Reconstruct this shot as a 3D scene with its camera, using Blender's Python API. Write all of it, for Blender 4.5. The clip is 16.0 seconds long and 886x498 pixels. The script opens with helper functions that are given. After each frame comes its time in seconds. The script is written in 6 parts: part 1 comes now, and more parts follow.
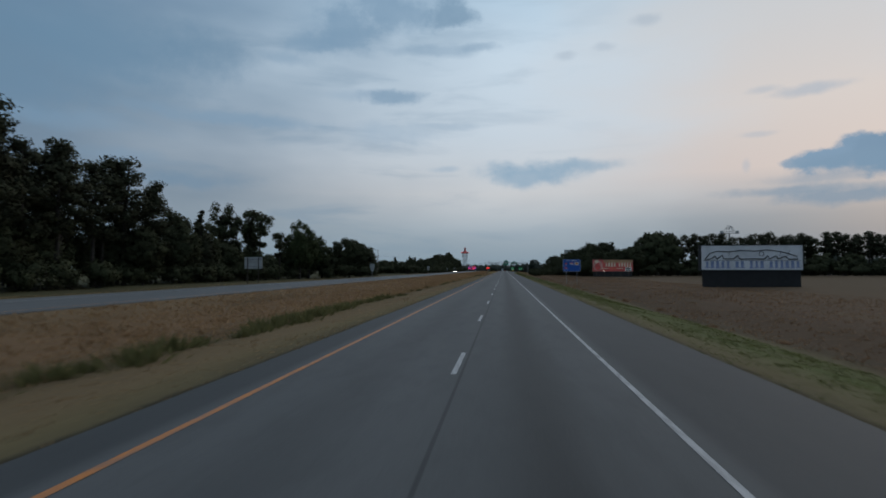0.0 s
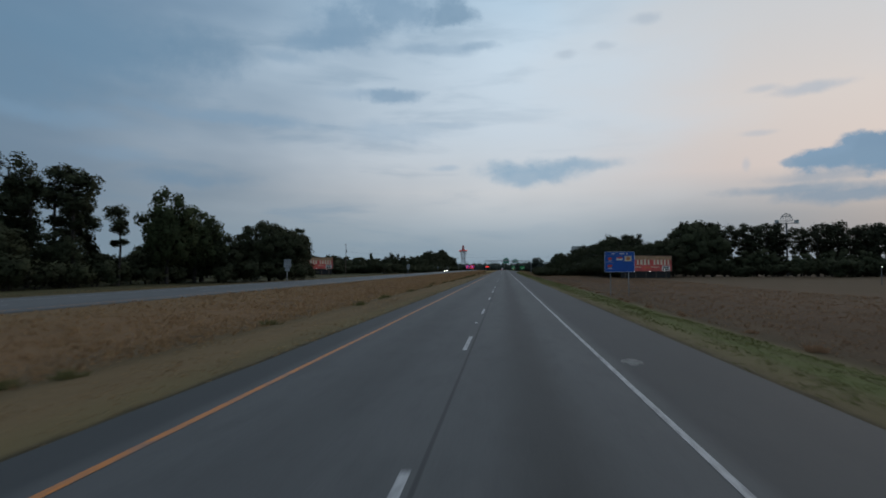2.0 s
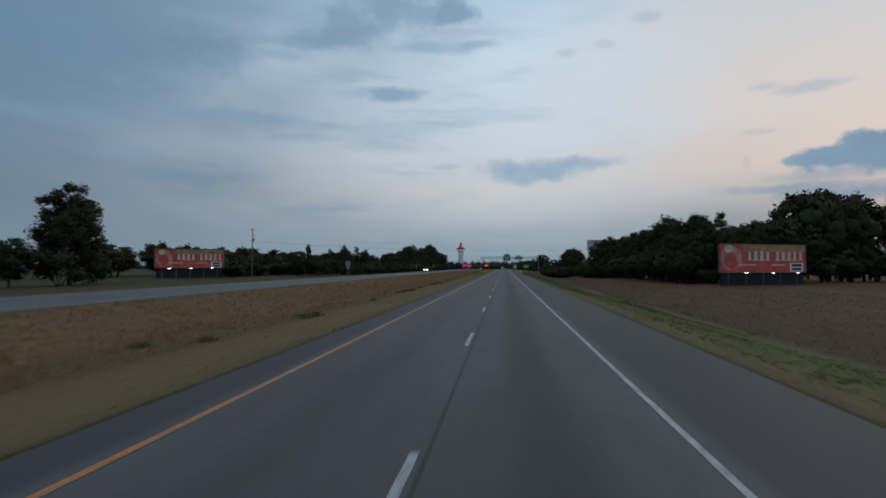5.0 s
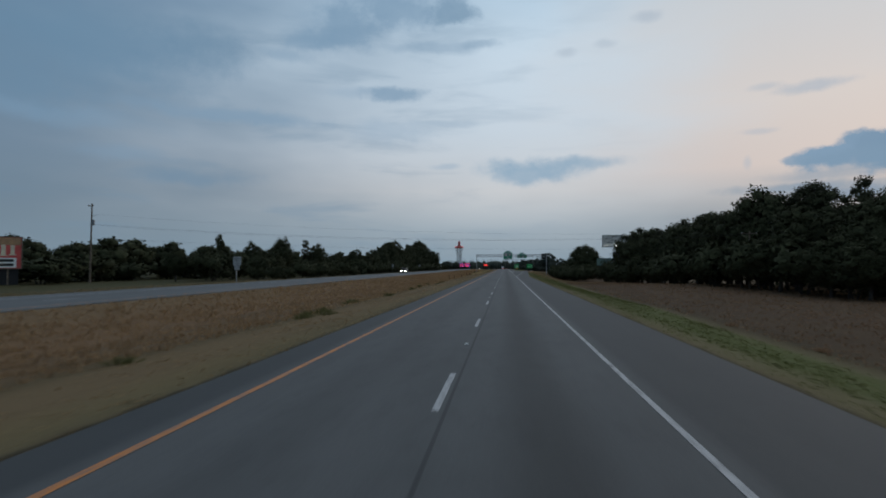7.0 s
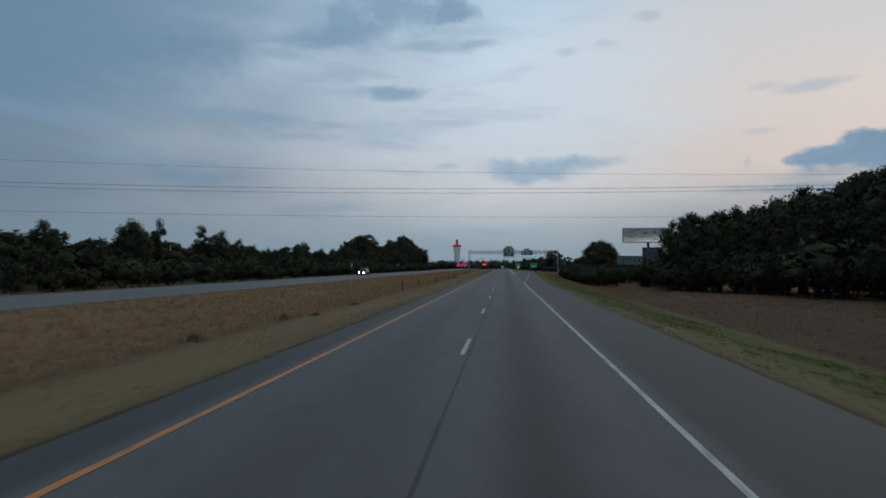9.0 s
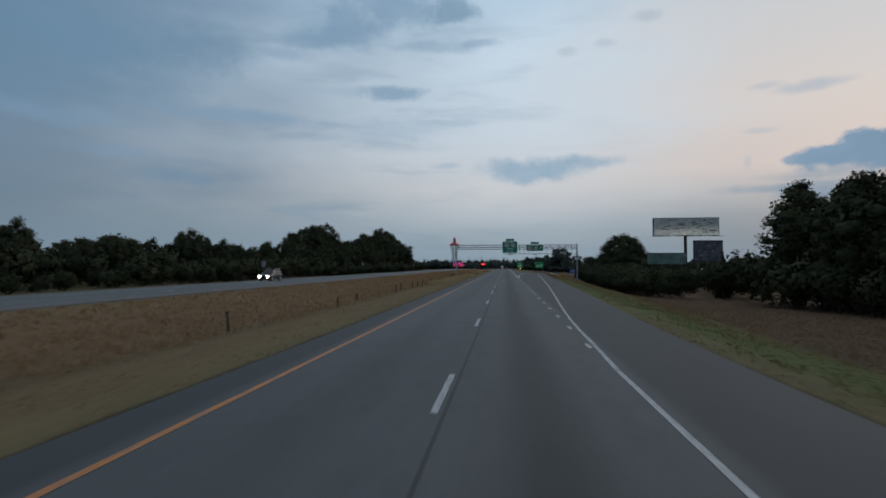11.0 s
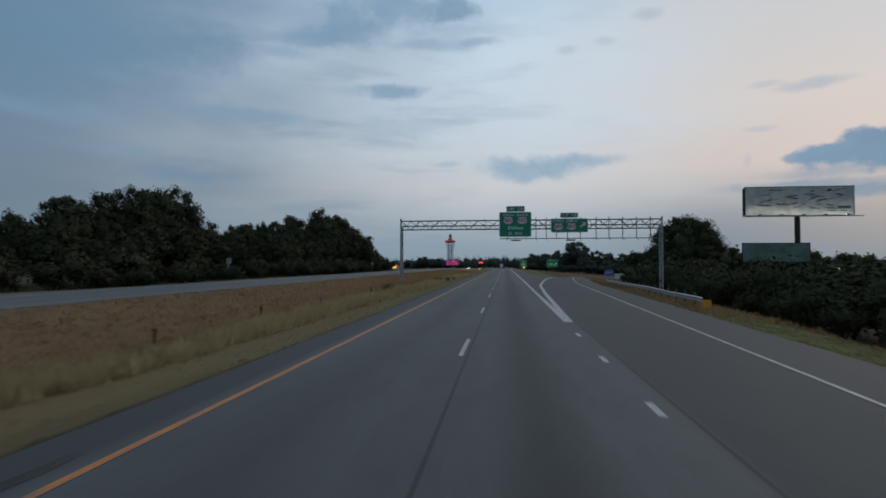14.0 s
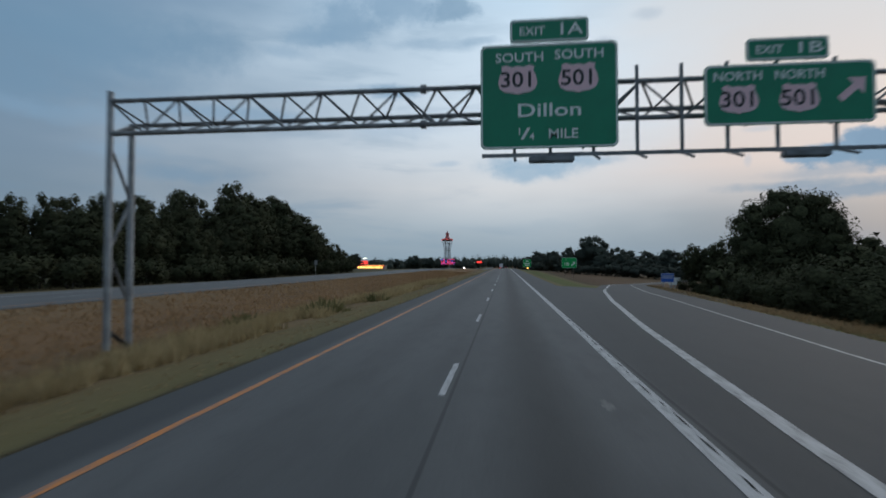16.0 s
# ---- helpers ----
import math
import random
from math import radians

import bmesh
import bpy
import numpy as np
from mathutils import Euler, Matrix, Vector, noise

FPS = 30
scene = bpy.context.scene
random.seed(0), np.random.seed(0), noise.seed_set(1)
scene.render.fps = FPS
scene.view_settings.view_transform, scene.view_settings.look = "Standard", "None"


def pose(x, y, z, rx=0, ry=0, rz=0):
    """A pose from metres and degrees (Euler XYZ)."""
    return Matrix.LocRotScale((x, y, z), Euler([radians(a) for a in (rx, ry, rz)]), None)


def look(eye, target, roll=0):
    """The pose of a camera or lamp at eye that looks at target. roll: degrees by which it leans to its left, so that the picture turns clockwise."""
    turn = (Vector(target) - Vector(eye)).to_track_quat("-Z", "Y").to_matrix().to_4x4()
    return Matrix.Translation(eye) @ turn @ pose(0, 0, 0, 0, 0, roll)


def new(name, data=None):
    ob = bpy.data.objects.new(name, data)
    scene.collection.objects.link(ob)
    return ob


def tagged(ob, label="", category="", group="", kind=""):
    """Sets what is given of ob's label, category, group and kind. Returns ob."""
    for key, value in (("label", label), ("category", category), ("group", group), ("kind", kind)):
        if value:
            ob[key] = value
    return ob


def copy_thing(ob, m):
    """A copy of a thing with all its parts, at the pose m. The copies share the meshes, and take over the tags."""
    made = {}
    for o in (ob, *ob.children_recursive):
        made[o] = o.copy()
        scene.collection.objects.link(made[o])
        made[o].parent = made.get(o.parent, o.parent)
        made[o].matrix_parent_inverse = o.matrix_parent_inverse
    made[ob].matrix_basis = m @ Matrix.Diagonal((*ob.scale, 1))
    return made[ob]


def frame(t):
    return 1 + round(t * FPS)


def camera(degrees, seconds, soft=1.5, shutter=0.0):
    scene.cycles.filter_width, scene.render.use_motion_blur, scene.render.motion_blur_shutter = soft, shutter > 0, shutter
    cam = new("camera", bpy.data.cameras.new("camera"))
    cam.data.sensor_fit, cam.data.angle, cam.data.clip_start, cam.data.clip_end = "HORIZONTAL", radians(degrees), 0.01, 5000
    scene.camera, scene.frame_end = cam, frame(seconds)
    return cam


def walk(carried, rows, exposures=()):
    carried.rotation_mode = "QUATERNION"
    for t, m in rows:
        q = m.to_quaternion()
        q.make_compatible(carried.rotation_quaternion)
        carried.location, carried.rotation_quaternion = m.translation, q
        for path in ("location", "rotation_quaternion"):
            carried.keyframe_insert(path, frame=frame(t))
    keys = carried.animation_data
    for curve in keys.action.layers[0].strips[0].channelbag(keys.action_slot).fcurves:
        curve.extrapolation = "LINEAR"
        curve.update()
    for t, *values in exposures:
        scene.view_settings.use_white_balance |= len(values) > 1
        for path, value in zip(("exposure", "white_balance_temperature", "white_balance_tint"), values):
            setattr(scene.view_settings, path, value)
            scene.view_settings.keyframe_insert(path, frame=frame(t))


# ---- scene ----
cam = camera(80.0, 16.0, soft=1.7, shutter=0.25)

# camera: seconds, distance along the road, yaw, pitch
ROWS = [(0.0, -0.5, 6.63, 2.17), (1.5, 42.9, 6.62, 2.09), (3.5, 99.5, 6.64, 1.95), (5.0, 141.9, 6.66, 1.91),
        (6.5, 183.95, 6.69, 1.88), (8.0, 225.6, 6.74, 1.90), (9.0, 253.3, 6.72, 1.83), (10.3, 288.8, 6.72, 1.80),
        (11.5, 321.25, 6.72, 1.79), (12.5, 348.0, 6.67, 1.70), (14.0, 387.95, 6.71, 1.64), (15.0, 414.65, 6.77, 1.58),
        (15.5, 427.8, 6.80, 1.60), (16.0, 440.85, 6.72, 1.60)]
EYE = 2.37
walk(cam, [(t, pose(0, s, EYE, 90 + p, 0, w)) for t, s, w, p in ROWS],
     exposures=((0.0, 0.0), (15.3, 0.0), (16.0, 0.2)))

LANE = 3.66
X_DASH = -1.15
X_YELLOW, X_WHITE = X_DASH - LANE, X_DASH + LANE

# ---------------------------------------------------------------- world
world = bpy.data.worlds.new("dusk_sky")
scene.world = world
world.use_nodes = True


class Graph:
    """Short hand for node trees."""

    def __init__(self, tree):
        self.tree = tree
        tree.nodes.clear()

    def node(self, kind, inputs=None, **props):
        n = self.tree.nodes.new(kind)
        for k, v in props.items():
            setattr(n, k, v)
        for k, v in (inputs or {}).items():
            self.put(n.inputs[k], v)
        return n

    def put(self, socket, v):
        if isinstance(v, bpy.types.NodeSocket):
            self.tree.links.new(v, socket)
        else:
            socket.default_value = v

    def math(self, op, a, b=0.0, c=0.0, clamp=False):
        n = self.node("ShaderNodeMath", {0: a, 1: b, 2: c}, operation=op)
        n.use_clamp = clamp
        return n.outputs[0]

    def vec(self, op, a, b=(0, 0, 0)):
        return self.node("ShaderNodeVectorMath", {0: a, 1: b}, operation=op).outputs[0]

    def mix(self, f, a, b, blend="MIX"):
        n = self.node("ShaderNodeMix", data_type="RGBA", blend_type=blend)
        for sock, v in zip((n.inputs[0], n.inputs[6], n.inputs[7]), (f, a, b)):
            self.put(sock, v if not isinstance(v, tuple) else (*v, 1)[:4])
        return n.outputs[2]

    def ramp(self, f, stops, smooth=False):
        n = self.node("ShaderNodeValToRGB", {0: f})
        n.color_ramp.interpolation = "EASE" if smooth else "LINEAR"
        els = n.color_ramp.elements
        while len(els) < len(stops):
            els.new(0.5)
        for e, (p, c) in zip(els, stops):
            e.position = p
            e.color = (*c, 1) if isinstance(c, tuple) else (c, c, c, 1)
        return n.outputs[0]

    def noise(self, vector, scale, detail=4.0, rough=0.55, distortion=0.0):
        return self.node("ShaderNodeTexNoise", {"Vector": vector, "Scale": scale, "Detail": detail, "Roughness": rough,
                                                "Distortion": distortion}).outputs[0]

    def smooth(self, v, lo, hi, a=0.0, b=1.0):
        return self.node("ShaderNodeMapRange", {0: v, 1: lo, 2: hi, 3: a, 4: b}, interpolation_type="SMOOTHSTEP").outputs[0]


def srgb(r, g, b):
    return tuple(((c / 255 + 0.055) / 1.055) ** 2.4 if c > 10 else c / 255 / 12.92 for c in (r, g, b))


SUN_AZ, SUN_EL = 38.0, 4.0     # degrees to the right of the road, above the horizon


def build_world():
    g = Graph(world.node_tree)
    way = g.node("ShaderNodeTexCoord").outputs["Generated"]
    p = g.node("ShaderNodeSeparateXYZ", {0: way})
    az = g.math("MULTIPLY", g.math("ARCTAN2", p.outputs[0], p.outputs[1]), 57.2958)
    el = g.math("MULTIPLY", g.math("ARCSINE", p.outputs[2]), 57.2958)
    # clear sky behind the veil
    sky = g.node("ShaderNodeTexSky", sky_type="NISHITA", sun_disc=False, sun_elevation=radians(SUN_EL), sun_rotation=radians(SUN_AZ),
                 air_density=1.2, dust_density=2.0, ozone_density=1.5).outputs[0]
    clear = g.vec("MULTIPLY", sky, (0.10, 0.10, 0.10))
    # thin high veil, cooler away from the sunset and warm near it
    e01 = g.math("MULTIPLY", el, 1 / 90.0, clamp=True)
    cool = g.ramp(e01, [(0.0, srgb(102, 122, 138)), (0.05, srgb(112, 132, 149)), (0.12, srgb(114, 136, 157)), (0.22, srgb(104, 134, 160)),
                        (0.30, srgb(102, 132, 160)), (0.45, srgb(156, 172, 186)), (1.0, srgb(168, 176, 182))])
    mid = g.ramp(e01, [(0.0, srgb(141, 159, 173)), (0.045, srgb(171, 184, 195)), (0.09, srgb(202, 206, 211)), (0.16, srgb(202, 215, 227)), (0.25, srgb(202, 220, 235)),
                       (0.33, srgb(176, 204, 226)), (0.45, srgb(166, 182, 196)), (1.0, srgb(168, 176, 182))])
    warm = g.ramp(e01, [(0.0, srgb(108, 128, 143)), (0.03, srgb(119, 139, 154)), (0.055, srgb(138, 154, 168)), (0.08, srgb(174, 178, 185)), (0.105, srgb(205, 197, 196)), (0.17, srgb(213, 207, 205)), (0.26, srgb(205, 208, 212)),
                        (0.36, srgb(196, 205, 213)), (0.5, srgb(180, 184, 188)), (1.0, srgb(168, 176, 182))])
    broad = g.noise(g.vec("MULTIPLY", way, (1.6, 1.6, 5.0)), 2.2, 3, 0.5)
    wob = g.math("MULTIPLY_ADD", broad, 24.0, -12.0)
    a2 = g.math("ADD", az, wob)
    turn = g.math("ABSOLUTE", g.math("SUBTRACT", a2, SUN_AZ - 8))
    veil = g.mix(g.smooth(turn, 80, 24), cool, mid)
    veil = g.mix(g.smooth(turn, 30, 2), veil, warm)
    out = g.mix(0.94, clear, veil)
    # streaks of grey-blue cloud
    q = g.vec("MULTIPLY", way, (3.0, 3.0, 16.0))
    n1 = g.noise(q, 1.3, 5, 0.55, 0.3)
    streak = g.math("MULTIPLY", g.smooth(n1, 0.50, 0.72), g.smooth(az, 22, -18))
    out = g.mix(g.math("MULTIPLY", streak, 0.34), out, srgb(104, 136, 162))
    # broken edges for the single clouds
    na = g.node("ShaderNodeTexNoise", {"Vector": g.vec("MULTIPLY", way, (1, 1, 1.6)), "Scale": 9.0, "Detail": 7.0, "Roughness": 0.58}).outputs[1]
    nv = g.node("ShaderNodeSeparateXYZ", {0: na})
    nb = g.node("ShaderNodeTexNoise", {"Vector": way, "Scale": 40.0, "Detail": 4.0, "Roughness": 0.6}).outputs[0]
    dx = g.math("MULTIPLY_ADD", nv.outputs[0], 10.0, -5.0)
    dy = g.math("MULTIPLY_ADD", nv.outputs[1], 4.0, -2.0)
    nc = g.node("ShaderNodeTexNoise", {"Vector": g.vec("MULTIPLY", way, (1, 1, 1.3)), "Scale": 26.0, "Detail": 6.0, "Roughness": 0.62}).outputs[0]
    # azimuth, elevation, half width, half height, weight, colour, edge softness
    blue, grey, slate = srgb(122, 152, 178), srgb(150, 173, 194), srgb(106, 137, 163)
    pale = srgb(163, 178, 194)
    clouds = [(-18.5, 23.8, 6.0, 2.4, 0.45, blue, 0.95), (-12.5, 27.0, 8.0, 2.8, 0.45, blue, 0.95), (-6.0, 26.2, 3.0, 1.6, 0.75, srgb(114, 145, 171), 0.62), (-12.8, 26.4, 4.2, 1.7, 0.6, blue, 0.65), (-17.2, 24.4, 3.2, 2.2, 0.65, blue, 0.65),
              (-20.8, 22.8, 2.8, 0.9, 0.55, blue, 0.7), (-7.0, 22.8, 6.5, 0.7, 0.45, blue, 0.9), (-2.6, 23.0, 2.4, 0.45, 0.4, blue, 0.85),
              (-23.5, 21.4, 3.2, 0.8, 0.5, blue, 0.9), (-41.0, 19.5, 12.0, 4.6, 0.75, slate, 0.95), (-47.0, 15.0, 9.0, 2.4, 0.6, slate, 0.95), (-31.5, 21.0, 6.0, 2.4, 0.6, slate, 0.95),
              (-28.5, 15.0, 10.5, 0.9, 0.55, blue, 0.9), (-43.0, 13.2, 8.0, 1.0, 0.45, blue, 0.95), (-12.4, 18.2, 4.2, 0.85, 0.7, blue, 0.75), (-17.8, 18.2, 3.2, 0.7, 0.45, grey, 0.9),
              (-12.4, 14.2, 5.6, 1.6, 0.5, grey, 0.95), (-6.3, 15.2, 3.8, 0.45, 0.4, grey, 0.9), (3.2, 10.1, 5.8, 1.4, 0.85, srgb(138, 167, 190), 0.85), (8.4, 10.8, 5.0, 0.8, 0.75, srgb(138, 167, 190), 0.9),
              (-6.6, 10.7, 2.2, 0.4, 0.5, grey, 0.9), (6.9, 21.6, 1.4, 0.6, 0.45, pale, 0.9), (10.6, 22.2, 1.4, 0.5, 0.4, pale, 0.9), (14.6, 24.2, 1.6, 0.6, 0.45, pale, 0.9),
              (28.2, 15.6, 3.0, 0.6, 0.55, pale, 0.85), (25.0, 16.3, 1.5, 0.4, 0.4, pale, 0.9), (24.3, 12.4, 1.7, 0.35, 0.4, pale, 0.9),
              (31.7, 10.3, 1.6, 1.1, 1.1, srgb(128, 154, 178), 0.6), (29.6, 9.6, 2.4, 0.95, 1.1, srgb(130, 156, 180), 0.6), (33.6, 9.7, 2.6, 1.5, 1.1, srgb(124, 150, 174), 0.6), (27.4, 9.5, 1.3, 0.5, 0.9, srgb(134, 158, 180), 0.5), (37.2, 9.6, 3.8, 1.8, 1.1, srgb(122, 148, 172), 0.6), (32.5, 9.2, 5.5, 0.9, 0.8, srgb(126, 152, 175), 0.8), (30.0, 8.2, 7.0, 0.6, 0.5, srgb(130, 152, 172), 0.9),
              (27.5, 7.2, 7.0, 0.55, 0.75, srgb(136, 154, 171), 0.85), (31.0, 6.4, 6.5, 0.75, 0.85, srgb(132, 151, 169), 0.8), (23.4, 9.6, 0.4, 0.7, 0.45, pale, 0.9),
              (-33.0, 8.8, 7.0, 1.0, 0.5, slate, 0.95), (-37.5, 10.5, 6.0, 0.8, 0.35, blue, 0.95)]
    for ca, ce, w, h, weight, colour, soft in clouds:
        # small clouds keep closer to their place
        k = min(1.0, w / 6.0)
        u = g.math("DIVIDE", g.math("SUBTRACT", g.math("ADD", az, g.math("MULTIPLY", dx, k)), ca), w)
        v = g.math("DIVIDE", g.math("SUBTRACT", g.math("ADD", el, g.math("MULTIPLY", dy, min(1.0, h / 1.6))), ce), h)
        d = g.math("SQRT", g.math("ADD", g.math("MULTIPLY", u, u), g.math("MULTIPLY", v, v)))
        d = g.math("ADD", d, g.math("MULTIPLY_ADD", nb, 0.5, -0.25))
        rag = max(0.0, 1.6 - 1.6 * soft)
        d = g.math("ADD", d, g.math("MULTIPLY_ADD", nc, 1.9 * rag, -0.95 * rag))
        m = g.math("MULTIPLY", g.smooth(d, 1.25, 1.25 - 1.15 * soft), g.math("MULTIPLY_ADD", nv.outputs[2], 0.9 * weight, 0.55 * weight), clamp=True)
        out = g.mix(m, out, colour)
    # haze low over the land
    out = g.mix(g.smooth(el, 6.5, -0.5, 0.0, 0.68), out, srgb(132, 152, 166))
    back = g.node("ShaderNodeBackground", {0: out, 1: 1.0})
    g.node("ShaderNodeOutputWorld", {0: back.outputs[0]})


build_world()

sun = bpy.data.lights.new("sun", "SUN")
sun.energy, sun.angle, sun.color = 0.22, radians(25), (1.0, 0.89, 0.80)
sun_ob = new("sun", sun)
sun_ob.matrix_world = look((0, 0, 50), (-math.sin(radians(SUN_AZ)) * 50, -math.cos(radians(SUN_AZ)) * 50, 50 - 14))

# ---------------------------------------------------------------- materials


def material(name, build):
    m = bpy.data.materials.new(name)
    m.use_nodes = True
    g = Graph(m.node_tree)
    shader = build(g)
    g.node("ShaderNodeOutputMaterial", {0: shader})
    return m


def principled(g, colour, rough=0.7, metal=0.0, bump=None, strength=0.3, distance=0.02, **more):
    ins = {"Base Color": (*colour, 1) if isinstance(colour, tuple) else colour, "Roughness": rough, "Metallic": metal}
    ins.update(more)
    n = g.node("ShaderNodeBsdfPrincipled", ins)
    if bump is not None:
        b = g.node("ShaderNodeBump", {"Strength": strength, "Distance": distance, "Height": bump})
        g.tree.links.new(b.outputs[0], n.inputs["Normal"])
    return n.outputs[0]


def place(g):
    return g.node("ShaderNodeTexCoord").outputs["Object"]


def plain(name, colour, rough=0.6, metal=0.0, vary=0.25, scale=3.0, **more):
    """Paint or metal with blotches, fine grain and a little relief."""
    def build(g):
        p = place(g)
        big, fine = g.noise(p, scale, 4), g.noise(p, scale * 14, 3)
        lo, hi = tuple(c * (1 - vary) for c in colour), tuple(min(1, c * (1 + vary)) for c in colour)
        c = g.mix(g.smooth(big, 0.35, 0.65), lo, hi)
        c = g.mix(g.math("MULTIPLY", g.smooth(fine, 0.55, 0.75), 0.25), c, tuple(x * 0.6 for x in colour))
        r = g.math("MULTIPLY_ADD", big, 0.2, rough - 0.1)
        return principled(g, c, r, metal, fine, 0.12, 0.01, **more)
    return material(name, build)


def glow(name, colour, strength):
    return material(name, lambda g: g.node("ShaderNodeEmission", {0: (*colour, 1), 1: strength}).outputs[0])


def asphalt_build(main, pale=1.0):
    def build(g):
        p = place(g)
        s = g.node("ShaderNodeSeparateXYZ", {0: p})
        x = s.outputs[0]
        fine = g.noise(p, 26.0, 5, 0.7)
        blotch = g.noise(g.vec("MULTIPLY", p, (0.5, 0.06, 1)), 1.0, 5, 0.6)
        patch = g.noise(g.vec("MULTIPLY", p, (0.16, 0.02, 1)), 1.0, 3, 0.5)
        mottle = g.noise(g.vec("MULTIPLY", p, (1.1, 0.35, 1)), 1.7, 6, 0.65)
        grit = g.noise(p, 90.0, 2, 0.6)
        c = g.mix(g.smooth(blotch, 0.3, 0.7), (0.092, 0.094, 0.097), (0.117, 0.119, 0.122))
        c = g.mix(g.smooth(patch, 0.35, 0.7, 0.0, 0.4), c, (0.141, 0.143, 0.146))
        c = g.mix(g.smooth(mottle, 0.42, 0.72, 0.0, 0.30), c, (0.058, 0.060, 0.062))
        c = g.mix(g.smooth(fine, 0.35, 0.75, 0.0, 0.35), c, (0.050, 0.050, 0.051))
        c = g.mix(g.smooth(grit, 0.62, 0.80, 0.0, 0.35), c, (0.20, 0.195, 0.19))
        if main:
            wob = g.math("MULTIPLY_ADD", blotch, 0.5, -0.25)
            xx = g.math("ADD", x, wob)
            for centre, depth in ((X_DASH + LANE / 2 - 0.1, 0.58), (X_DASH - LANE / 2, 0.22)):
                d = g.math("ABSOLUTE", g.math("SUBTRACT", xx, centre))
                c = g.mix(g.smooth(d, 1.0, 0.05, 0.0, depth), c, (0.036, 0.035, 0.035))
            seam = g.math("ABSOLUTE", g.math("SUBTRACT", g.math("ADD", x, g.math("MULTIPLY", wob, 0.08)), X_DASH + 0.17))
            c = g.mix(g.smooth(seam, 0.05, 0.015, 0.0, 0.6), c, (0.030, 0.030, 0.031))
            edge = g.smooth(g.math("ABSOLUTE", g.math("SUBTRACT", x, (X_YELLOW + X_WHITE) / 2)), LANE + 0.12, LANE + 0.5)
            c = g.mix(g.math("MULTIPLY", edge, 0.66), c, (0.044, 0.046, 0.049))
            # joint between the through lanes and the exit lane
            joint = g.math("ABSOLUTE", g.math("SUBTRACT", g.math("ADD", x, g.math("MULTIPLY", wob, 0.08)), X_WHITE + 0.32))
            joint = g.math("MULTIPLY", g.smooth(joint, 0.05, 0.015, 0.0, 0.6), g.smooth(s.outputs[1], 322, 332))
            c = g.mix(joint, c, (0.026, 0.026, 0.028))
        else:
            c = g.vec("MULTIPLY", c, (pale, pale, pale))
        r = g.math("MULTIPLY_ADD", fine, 0.22, 0.60)
        return principled(g, c, r, 0, fine, 0.30, 0.01, **{"Specular IOR Level": 0.22})
    return build


ASPHALT = material("asphalt", asphalt_build(True))
ASPHALT_FAR = material("weathered_asphalt", asphalt_build(False))
ASPHALT_PALE = material("pale_worn_asphalt", asphalt_build(False, 1.2))


def paint_build(colour):
    def build(g):
        p = place(g)
        worn = g.noise(g.vec("MULTIPLY", p, (2.5, 0.5, 1)), 3.0, 6, 0.7)
        fine = g.noise(p, 30, 4, 0.7)
        c = g.mix(g.smooth(g.math("ADD", worn, g.math("MULTIPLY", fine, 0.35)), 0.56, 0.95), colour, (0.12, 0.12, 0.124))
        return principled(g, c, 0.6, 0, fine, 0.2, 0.004)
    return build


WHITE_LINE = material("white_road_paint", paint_build((0.46, 0.46, 0.47)))
YELLOW_LINE = material("yellow_road_paint", paint_build((0.56, 0.195, 0.035)))


